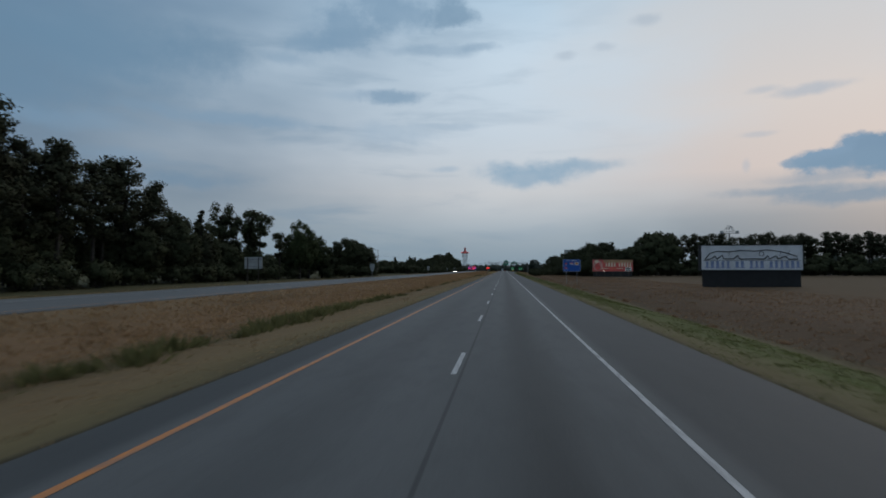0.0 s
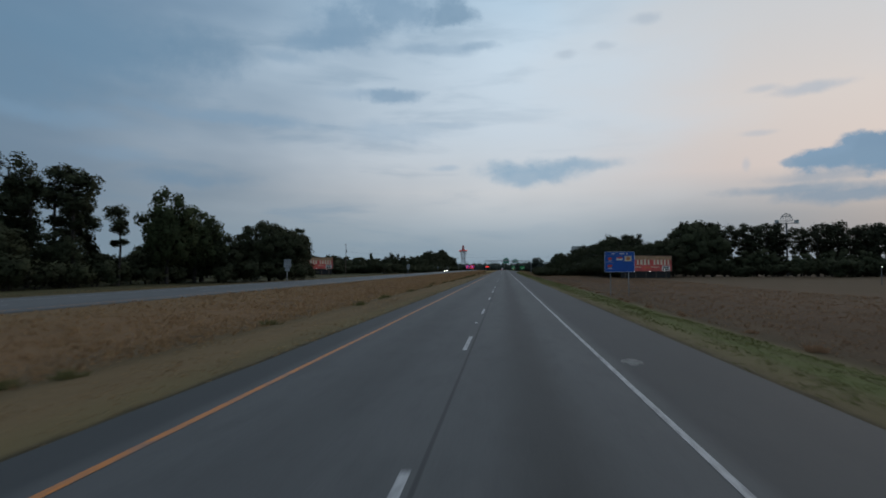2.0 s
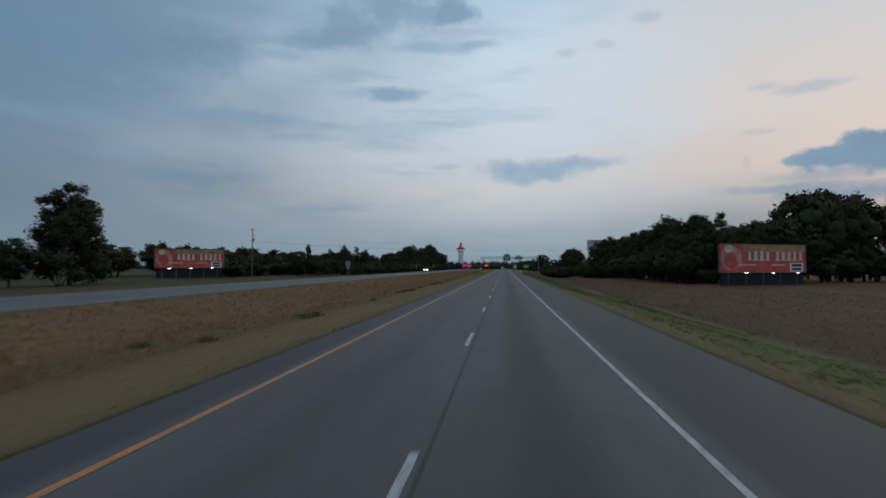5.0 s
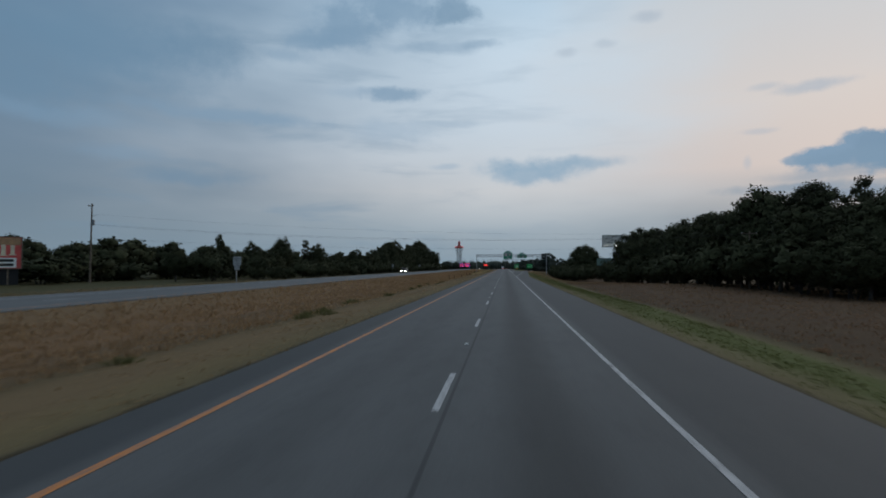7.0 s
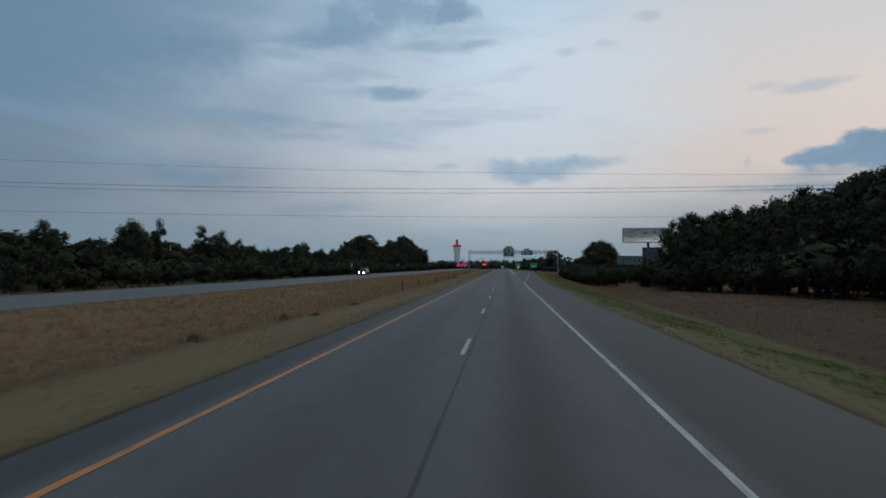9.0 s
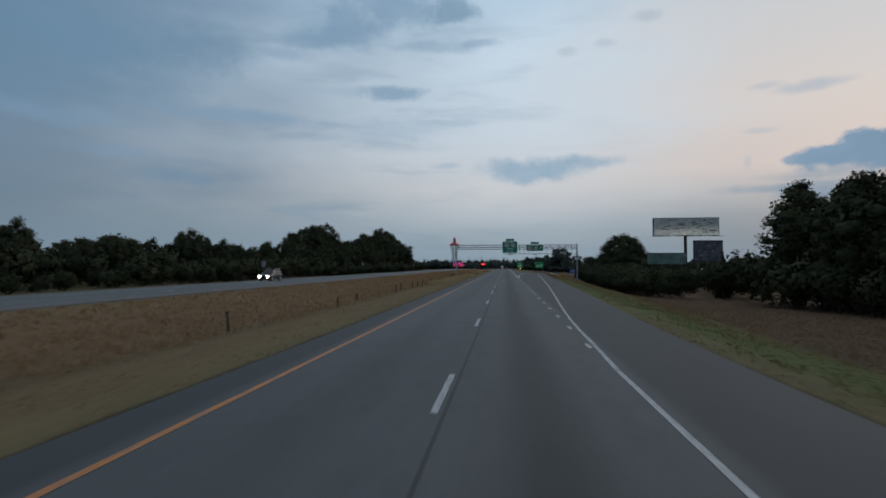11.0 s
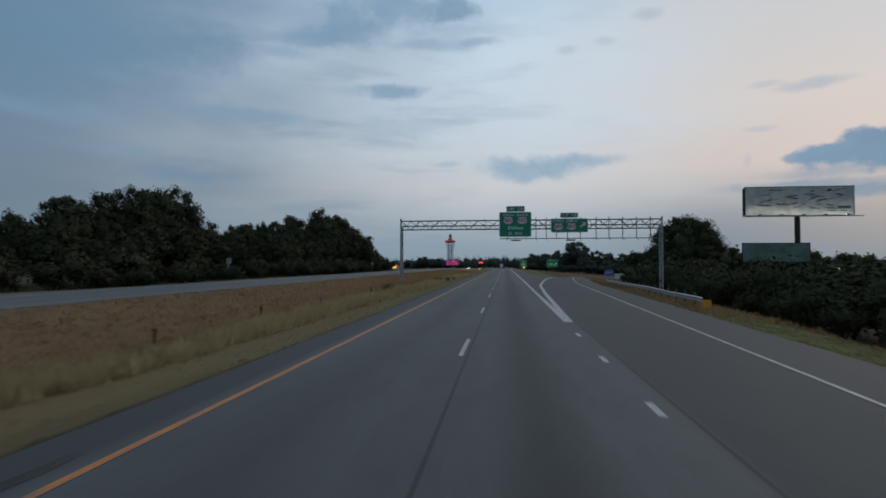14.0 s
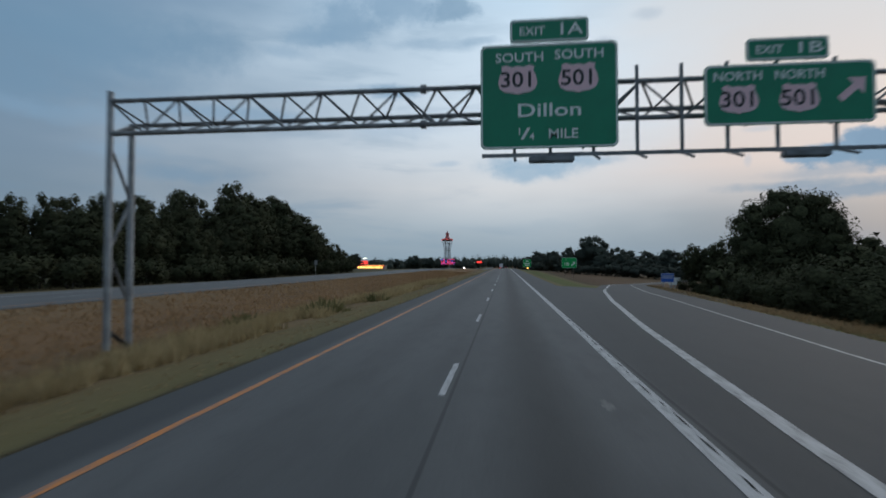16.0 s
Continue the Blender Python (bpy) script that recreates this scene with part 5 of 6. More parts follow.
def plant(kind, x, y, h, wide=1.0, var=None):
    make, h0, label, count = KINDS[kind]
    i = wood.randrange(count) if var is None else var
    near = (-67 < x < 54 or 54 <= x < 66 and 255 < y < 400) and y < 630 or kind in ("ragged_tree", "slender_tree", "spruce_tree", "pale_tree", "oval_tree", "bush")
    s = h / h0
    m = Matrix.Translation((x, y, land(x, y) - 0.15)) @ Matrix.Rotation(wood.uniform(0, 6.283), 4, "Z")
    near = 2 if y > 640 else near
    if (kind, i, near) not in PROTOS:
        trunk, crown = make(31 + 7 * i + len(kind), near is True)
        ob = thing(kind, label, "shrub" if kind in ("shrub", "bush") else "tree", None, kind.replace("_", " ") + "s by the road")
        part("stem" if kind in ("shrub", "bush") else "trunk", trunk, BARK, ob)
        # distant crowns get the leaf colour with haze painted in
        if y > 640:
            crown.materials[0] = LEAF_HAZED
        part("crown", crown, LEAF, ob)
        PROTOS[kind, i, near] = ob
        ob.matrix_basis = m @ Matrix.Diagonal((s * wide, s * wide, s, 1))
        return ob
    src = PROTOS[kind, i, near]
    keep = src.scale.copy()
    src.scale = (1, 1, 1)
    ob = copy_thing(src, m @ Matrix.Diagonal((s * wide, s * wide, s, 1)))
    src.scale = keep
    return ob


def belt(kinds, x0, x1, y0, y1, step, h0, h1, wide=1.0):
    """Trees along a stretch, at uneven steps."""
    n = max(1, round(math.hypot(y1 - y0, (x1 - x0) if y1 - y0 < 40 else 0) / step))
    for i in range(n):
        k = (i + wood.uniform(0.2, 0.8)) / n
        if y1 - y0 < 40:
            x, y = x0 + (x1 - x0) * k, wood.uniform(y0, y1)
        else:
            x, y = wood.uniform(x0, x1), y0 + (y1 - y0) * k
        plant(wood.choice(kinds), x, y, wood.uniform(h0, h1), wide * wood.uniform(0.85, 1.2))


# beyond the opposite carriageway
for x, y, h in ((-60, 52, 22.0), (-61.5, 55.5, 23.0), (-64, 58, 21.0), (-62, 61, 19.6), (-61.5, 66.0, 20.2), (-63, 67.8, 20.6), (-64.5, 65.5, 19.0),
                (-62.5, 73.5, 18.8), (-63.5, 76.5, 20.3), (-62, 79.5, 20.6), (-65, 82.0, 20.4), (-62.5, 87.0, 18.0), (-64.5, 88.5, 17.4), (-71, 57, 19), (-72, 78, 19), (-72, 69, 18)):
    plant("pine_tree", x, y, h + 0.7, 1.2)
belt(["broadleaf_tree", "tall_tree"], -70, -60, 46, 96, 3.8, 8.5, 11.5, 1.1)
belt(["broadleaf_tree"], -82, -72, 50, 120, 7.0, 7.5, 9.5, 1.2)
belt(["shrub"], -61, -57, 46, 152, 3.0, 3.0, 5.0)
for x, y, h in ((-62, 150, 11.5), (-62, 160, 11.0)):
    plant("broadleaf_tree", x, y, h, 1.1)
plant("rounded_tree", -49.0, 163.0, 12.4, 1.14)
plant("broadleaf_tree", -54.5, 153.0, 9.5, 1.2)
for x, y, h in ((-42.5, 160.5, 4.4), (-44.0, 168.5, 4.6), (-43.5, 156.5, 4.2), (-48.0, 154.5, 5.0), (-47.5, 171.0, 4.8), (-52.0, 158.0, 5.0)):
    plant("shrub", x, y, h, 1.15)
for x, y, h in ((-65, 97, 15.0), (-67, 102, 14.5), (-65, 108, 13.0)):
    plant("tall_tree", x, y, h, 0.9)
plant("spruce_tree", -63.5, 104.0, 15.4, 1.15)
for x, y, h in ((-70, 124, 18.6), (-72, 127, 18.0), (-66.5, 124, 18.2), (-66, 131, 15.2), (-71, 140, 16.0)):
    plant("ragged_tree", x, y, h, 1.0)
for x, y, h in ((-64, 126, 17.2), (-60.6, 125.5, 16.0), (-58.5, 131.5, 11.8)):
    plant("slender_tree", x, y, h, 1.2)
belt(["shrub", "broadleaf_tree"], -86, -78, 120, 205, 4.0, 4.5, 6.5, 1.3)
belt(["broadleaf_tree"], -72, -62, 106, 132, 3.4, 7.5, 10.5)
belt(["broadleaf_tree"], -72, -58, 130, 152, 3.6, 5.0, 6.5)
plant("pale_tree", -56, 139.5, 15.8, 0.75)
plant("pale_tree", -57, 149, 13.8)
plant("pale_tree", -60, 156, 12.5)
belt(["shrub"], -54, -50, 146, 158, 4.0, 3.0, 5.0)
plant("oval_tree", -62, 211, 14.8, 1.05)
belt(["shrub", "broadleaf_tree"], -66, -59, 202, 220, 4.5, 4.0, 5.6)
belt(["broadleaf_tree", "tall_tree"], -118, -100, 205, 430, 7.5, 8.0, 10.0, 1.25)
belt(["broadleaf_tree"], -90, -76, 270, 420, 5.0, 6.8, 8.8, 1.25)
belt(["shrub"], -84, -66, 268, 420, 3.4, 3.8, 5.6, 1.4)
belt(["shrub", "broadleaf_tree"], -60, -50, 284, 382, 4.2, 4.2, 6.6)
for x, y, h in ((-58, 314, 8.4), (-58, 330, 10.0), (-61, 334, 9.0), (-57, 353, 9.6), (-60, 366, 8.6)):
    plant("broadleaf_tree", x, y, h, 0.8)
belt(["shrub"], -47.5, -43.5, 292, 588, 3.6, 2.2, 4.4)
belt(["shrub"], -52, -47.5, 380, 604, 4.6, 3.4, 5.8)
plant("ragged_tree", -65.6, 313.0, 11.4, 0.7)
plant("ragged_tree", -62, 341, 10.8)
plant("pine_tree", -60, 352, 11.0)
# the wood's skyline, by distance along the road
SKYLINE = [(376, 6.2), (383, 7.0), (390, 6.4), (394, 7.2), (398, 8.8), (402, 10.6), (405, 9.2), (408, 8.2), (413, 8.4), (419, 8.8), (426, 7.4), (432, 8.2), (437, 6.6), (442, 9.0),
           (448, 10.4), (456, 11.8), (463, 13.4), (470, 15.6), (476, 16.2), (481, 13.6), (486, 10.6), (492, 9.2), (500, 14.0), (505, 12.2), (509, 13.4), (514, 14.4), (520, 13.6), (526, 14.2),
           (532, 16.2), (542, 17.8), (550, 19.4), (558, 17.9), (570, 19.6), (578, 19.8), (589, 18.2), (603, 14.2), (615, 11.5), (626, 9.2), (642, 6.4)]
y = 377.0
while y < 604:
    h = interp(y, SKYLINE)
    x = wood.uniform(-63.5, -57.5)
    plant("tall_tree" if h > 10.5 else "broadleaf_tree", x, y, h * wood.choice((1.04, 1.0, 0.9, 0.82)) + 0.3, wood.uniform(0.68, 0.95))
    y += wood.uniform(2.8, 4.2)
for x, y, h in ((-60, 466.5, 15.2), (-59, 471.5, 16.3), (-58.5, 476.5, 16.5), (-60.5, 552, 19.4), (-59.5, 572, 19.4), (-57, 610, 9.5), (-56, 617, 7.5), (-55, 626, 6.0)):
    plant("tall_tree" if h > 10 else "broadleaf_tree", x, y, h, 0.95)
y = 380.0
while y < 598:
    h = interp(y, SKYLINE)
    plant("broadleaf_tree", wood.uniform(-56, -51), y, h * wood.uniform(0.52, 0.8), wood.uniform(0.9, 1.15))
    y += wood.uniform(5.0, 7.5)
belt(["broadleaf_tree"], -84, -70, 390, 460, 8.0, 7.0, 9.0, 1.2)
belt(["tall_tree"], -84, -70, 500, 600, 11.0, 12.0, 15.0, 1.2)

# beyond the field on the other side
for i in range(40):
    x = 84 + 3.5 * i + wood.uniform(-1.5, 1.5)
    plant("stand_pine", x, 288 + wood.uniform(-5, 5) + 0.06 * (x - 84), wood.uniform(19.0, 23.0), wood.uniform(1.0, 1.5))
    if i % 2 == 0:
        plant("stand_pine", x + 2, 300 + wood.uniform(-3, 3), wood.uniform(18.5, 22.0), 1.2)
        plant("broadleaf_tree", x + wood.uniform(-2, 2), 282 + wood.uniform(-2, 3), wood.uniform(8.0, 11.5), 1.3)
for x, y, h in ((73, 284, 22.0), (77, 281, 23.0), (81, 285, 23.5), (76, 290, 22.5), (84, 282, 21.5)):
    plant("tall_tree", x, y, h, 0.95)
belt(["broadleaf_tree", "shrub"], 58, 225, 270, 279, 4.2, 4.5, 7.5, 1.35)
belt(["tall_tree", "broadleaf_tree"], 41, 52, 258, 296, 4.4, 10.6, 12.8, 1.05)
belt(["shrub"], 37, 50, 257, 268, 3.2, 3.0, 4.6)
belt(["tall_tree", "broadleaf_tree", "tall_tree"], 41, 52, 296, 392, 4.6, 14.5, 18.0, 1.05)
belt(["tall_tree", "pine_tree", "pine_tree"], 53, 62, 286, 396, 4.6, 16.5, 19.5, 1.1)
belt(["pine_tree"], 45, 53, 290, 392, 6.0, 15.0, 18.5, 1.15)
for x, y, h in ((45, 400, 13.0), (46.8, 397, 14.5), (44.0, 394, 11.5)):
    plant("pine_tree", x, y, h, 1.1)
belt(["tall_tree", "broadleaf_tree"], 54, 70, 262, 288, 5.0, 13.0, 15.0, 1.1)
belt(["tall_tree"], 66, 82, 292, 390, 9.0, 16.0, 18.0, 1.15)
belt(["broadleaf_tree", "shrub", "broadleaf_tree"], 38, 42, 258, 392, 3.0, 5.0, 8.5, 1.15)
for x, y, h in ((48.5, 402, 19.6), (51.5, 405, 21.0), (56, 401, 20.0)):
    plant("pine_tree", x, y, h, 1.25)
plant("tall_tree", 53, 397, 18.5)
plant("spruce_tree", 40, 411, 9.0, 0.8)
FRONT = [(398, 33), (405, 28.5), (415, 23.5), (425, 21.5), (450, 21.8), (480, 22.6), (500, 25), (512, 29)]
y = 407.0
while y < 512:
    x = interp(y, FRONT)
    plant("bush", x + wood.uniform(0.6, 2.8), y, wood.uniform(2.6, 4.8), wood.uniform(0.9, 1.25))
    plant("bush", x + wood.uniform(3.6, 6.5), y + wood.uniform(-1, 1), wood.uniform(4.8, 7.0), wood.uniform(0.9, 1.2))
    y += wood.uniform(3.2, 4.6)
belt(["shrub", "broadleaf_tree"], 34, 46, 402, 512, 3.8, 4.8, 6.6)
belt(["shrub", "broadleaf_tree"], 46, 72, 415, 500, 6.0, 4.5, 6.8)
plant("spreading_tree", 50.5, 541, 20.6, 0.98)
plant("broadleaf_tree", 40, 536, 9.0, 1.3, 1)
plant("broadleaf_tree", 45.5, 533, 11.0, 1.2, 0)
plant("broadleaf_tree", 54, 532, 10.5, 1.3, 2)
plant("broadleaf_tree", 62, 536, 11.5, 1.3, 2)
plant("broadleaf_tree", 40.5, 560, 10.5, 0.85)
plant("broadleaf_tree", 43.5, 556, 12.0, 0.9)
plant("ragged_tree", 39, 557, 9.8, 0.9)
belt(["shrub"], 36, 48, 546, 554, 2.6, 3.0, 4.6, 1.1)
belt(["shrub", "broadleaf_tree"], 30, 62, 512, 530, 4.5, 4.5, 7.5)
belt(["broadleaf_tree", "tall_tree"], 80, 230, 430, 462, 8.0, 8.0, 11.0, 1.3)
belt(["broadleaf_tree", "tall_tree"], 66, 220, 560, 598, 9.0, 9.0, 13.0, 1.3)
belt(["tall_tree", "broadleaf_tree"], 60, 190, 690, 725, 8.0, 12.0, 15.5, 1.3)
for x, y, h in ((35, 674, 16.5), (39, 677, 16.8), (44, 680, 14.0), (29, 690, 12.0), (50, 684, 13.0), (24, 705, 10.5)):
    plant("tall_tree", x, y, h, 1.0)
belt(["broadleaf_tree", "tall_tree"], 17, 34, 725, 1000, 12.0, 9.0, 12.5, 1.2)
belt(["shrub"], 22, 110, 652, 668, 3.4, 4.5, 6.5, 1.5)
belt(["broadleaf_tree"], 30, 60, 668, 690, 5.0, 7.0, 10.0, 1.3)
belt(["shrub"], 56, 120, 540, 570, 4.5, 4.0, 6.5, 1.4)
belt(["shrub"], 14, 30, 720, 900, 8.0, 4.0, 6.0, 1.4)
belt(["broadleaf_tree", "tall_tree"], -150, -118, 700, 860, 9.0, 8.0, 12.0, 1.3)
belt(["broadleaf_tree", "tall_tree"], -100, -66, 870, 1050, 9.0, 9.0, 12.5, 1.3)
belt(["broadleaf_tree", "tall_tree"], -62, -46, 1060, 1300, 14.0, 8.0, 12.0, 1.3)


def far_woods():
    fo = Foliage(77)
    rr = random.Random(77)
    spots = []
    for i in range(620):
        x = rr.uniform(-1500, 1500)
        y = 1500 + 500 * rr.random() ** 2 + (abs(x) * 0.12)
        spots.append((x, y, rr.uniform(14, 22) + 9 * math.exp(-((x + 40) / 260) ** 2)))
    for i in range(150):
        spots.append((rr.uniform(-420, -125), rr.uniform(560, 1400), rr.uniform(10, 15)))
        spots.append((rr.uniform(200, 520), rr.uniform(260, 1400), rr.uniform(13, 19)))
    for x, y, h in spots:
        z = land(x, y)
        w = rr.uniform(5, 9)
        fo.core((x, y, z + h * 0.42), (w, w, h * 0.42))
        fo.leaves((x, y, z + h * 0.5), (w * 1.1, w * 1.1, h * 0.5), 70, 2.2, 0.7)
    # the haze on these woods is in the leaf colour
    ob = new("far_woods", fo.mesh("far_woods", LEAF_HAZED, 0))
    tagged(ob, "hazy dark far woods along the horizon", "woods", kind="stuff")


far_woods()

# ---------------------------------------------------------------- grass


def grass(name, label, mat, count, xr, yr, h, seed, width=0.05, blades=4, tilt=0.35, keep=None):
    r = np.random.default_rng(seed)
    xs, ys = r.uniform(*xr, count), r.uniform(*yr, count)
    ok = np.array([noise.noise((x * 0.15, y * 0.06, seed)) > -0.6 for x, y in zip(xs, ys)])
    if keep:
        ok &= np.array([keep(x, y) for x, y in zip(xs, ys)])
    xs, ys = xs[ok], ys[ok]
    zs = np.array([land(x, y) for x, y in zip(xs, ys)])
    n = len(xs) * blades
    base = np.repeat(np.stack([xs, ys, zs], 1), blades, axis=0) + np.concatenate([r.normal(0, 0.12, (n, 2)), np.full((n, 1), -0.03)], 1)
    hh = np.repeat(r.uniform(0.5, 1.2, len(xs)), blades) * h * r.uniform(0.6, 1.1, n)
    a = r.uniform(0, 6.283, n)
    side = np.stack([np.cos(a), np.sin(a), np.zeros(n)], 1) * width
    lean = np.stack([r.normal(0, tilt, n), r.normal(0, tilt, n), np.ones(n)], 1) * hh[:, None]
    v = np.stack([base - side, base + side, base + lean], 1).reshape(-1, 3)
    f = np.arange(n * 3).reshape(-1, 3)
    me = bpy.data.meshes.new(name)
    me.vertices.add(len(v))
    me.vertices.foreach_set("co", v.ravel())
    me.loops.add(n * 3)
    me.loops.foreach_set("vertex_index", f.ravel())
    me.polygons.add(n)
    me.polygons.foreach_set("loop_start", np.arange(0, n * 3, 3))
    me.update()
    me.validate()
    me.polygons.foreach_set("use_smooth", np.ones(n, bool))
    up = np.stack([r.normal(0, 0.25, n), r.normal(0, 0.25, n), np.ones(n)], 1).repeat(3, axis=0)
    me.normals_split_custom_set_from_vertices(up / np.linalg.norm(up, axis=1)[:, None])
    me.materials.append(mat)
    tagged(new(name, me), label, "grass", kind="stuff")


grass("median_grass", "tall dry tan grass beyond the ditch of the median", BLADE_DRY, 44000, (-26.0, -11.9), (0, 640), 0.27, 1, 0.035)
grass("median_edge_grass", "short mown tan grass beside the inner shoulder", BLADE_TAN, 20000, (-11.9, -6.2), (0, 600), 0.07, 2, 0.035)
grass("verge_grass", "green mown grass on the outer verge", BLADE_GREEN, 34000, (5.8, 13.0), (0, 420), 0.07, 3, 0.035, keep=lambda x, y: x > outer_edge(y) + 0.15)
grass("field_grass", "dead brown grass in the roadside field", BLADE_BROWN, 26000, (15.0, 46.0), (10, 400), 0.22, 4, 0.035)
grass("tall_grass", "tall pale seeding grass in the median", BLADE_PALE, 10000, (-12.2, -9.2), (385, 530), 0.68, 5, 0.035, 6, 0.22, lambda x, y: noise.noise((x * 0.25, y * 0.12, 9.0)) > -0.05)
grass("ramp_grass", "dull olive and tan grass on the embankment beside the ramp", BLADE_DULL, 14000, (9.0, 26.0), (330, 540), 0.16, 6, 0.035, keep=lambda x, y: x > outer_edge(y) + 0.2)
grass("rail_grass", "tall tan grass under the guard rail", BLADE_TAN, 3200, (9.2, 14.5), (412, 475), 0.34, 8, 0.03, keep=lambda x, y: x > outer_edge(y) + 0.25)
grass("far_side_grass", "dull grass beyond the opposite carriageway", BLADE_DULL, 8000, (-50, -39.4), (20, 300), 0.14, 7)



def weed(seed, h=0.55, w=0.55, n=110):
    """A loose clump of leaning blades and leafy stalks."""
    r = np.random.default_rng(seed)
    q = r.normal(0, w * 0.42, (n, 2))
    base = np.concatenate([q, np.full((n, 1), -0.08)], 1)
    tall = h * r.uniform(0.35, 1.15, n) * np.exp(-(q ** 2).sum(1) / w ** 2 * 0.6)
    a = r.uniform(0, 6.283, n)
    side = np.stack([np.cos(a), np.sin(a), np.zeros(n)], 1) * r.uniform(0.012, 0.045, (n, 1))
    lean = np.concatenate([q * 0.55 + r.normal(0, 0.12, (n, 2)), (tall + 0.08)[:, None]], 1)
    half = base + lean * 0.55 + side * 0.3
    v = np.stack([base - side * 0.5, base + side * 0.5, half + side, base + lean, half - side], 1).reshape(-1, 3)
    me = bpy.data.meshes.new("blades")
    me.from_pydata(v, [], [tuple(range(5 * i, 5 * i + 5)) for i in range(n)])
    return me


def weeds(label, mat, spots, group, seed):
    """Clumps of weeds, each a thing of its own."""
    rr, made = random.Random(seed), []
    for x, y, k in spots:
        m = pose(x, y, land(x, y), 0, 0, rr.uniform(0, 360)) @ Matrix.Diagonal((k * rr.uniform(0.9, 1.6), k * rr.uniform(0.9, 1.6), k, 1))
        if len(made) < 3:
            ob = thing("weed_clump", label, "weed", m, group)
            part("foliage", weed(seed + len(made)), mat, ob)
            made.append((ob, m))
        else:
            ob, m0 = made[rr.randrange(3)]
            ob.matrix_basis = Matrix()
            copy_thing(ob, m)
            ob.matrix_basis = m0


rr = random.Random(21)
spots = []
y = 6.0
while y < 300:
    dense = y < 52
    spots.append((-12.1 + rr.gauss(0, 0.5 if dense else 0.9), y, rr.uniform(0.6, 1.3) if dense else rr.uniform(0.35, 0.75)))
    y += rr.uniform(0.9, 2.4) if dense else rr.choice((0.8, 1.0, 9.0, 14.0))
weeds("olive green weed clump along the bottom of the median ditch", BLADE_WEED, spots, "weeds in the median ditch", 51)
weeds("dead brown weed clump at the edge of the field", BLADE_BROWN, [(15.0 + rr.gauss(0, 0.5), 12 + 9.0 * i + rr.uniform(-4, 4), rr.uniform(0.4, 0.8)) for i in range(26)], "weeds by the field", 61)
weeds("tall olive weed standing in the dry median", BLADE_WEED, [(-14.5, 452.5, 1.6), (-10.2, 470.0, 1.5), (-10.6, 471.3, 1.8), (-9.8, 480.0, 1.3), (-13.0, 466.0, 1.4)], "weeds near the gantry", 71)

# ---------------------------------------------------------------- vehicles


def loft(sections):
    """Skin over cross-sections along y: each is (y, half width low, half width high, z low, z waist, z top)."""
    bm = bmesh.new()
    rows = []
    for y, wl, wh, z0, zw, z1 in sections:
        pts = [(-wl * 0.92, z0), (-wl, z0 + 0.15), (-wl, zw), (-wh, z1 - 0.06), (-wh * 0.86, z1), (wh * 0.86, z1), (wh, z1 - 0.06), (wl, zw), (wl, z0 + 0.15), (wl * 0.92, z0)]
        rows.append([bm.verts.new((x, y, z)) for x, z in pts])
    n = len(rows[0])
    for a, b in zip(rows, rows[1:]):
        for i in range(n):
            j = (i + 1) % n
            bm.faces.new((a[i], b[i], b[j], a[j]))
    bm.faces.new(rows[0])
    bm.faces.new(rows[-1][::-1])
    bmesh.ops.recalc_face_normals(bm, faces=bm.faces)
    return bm


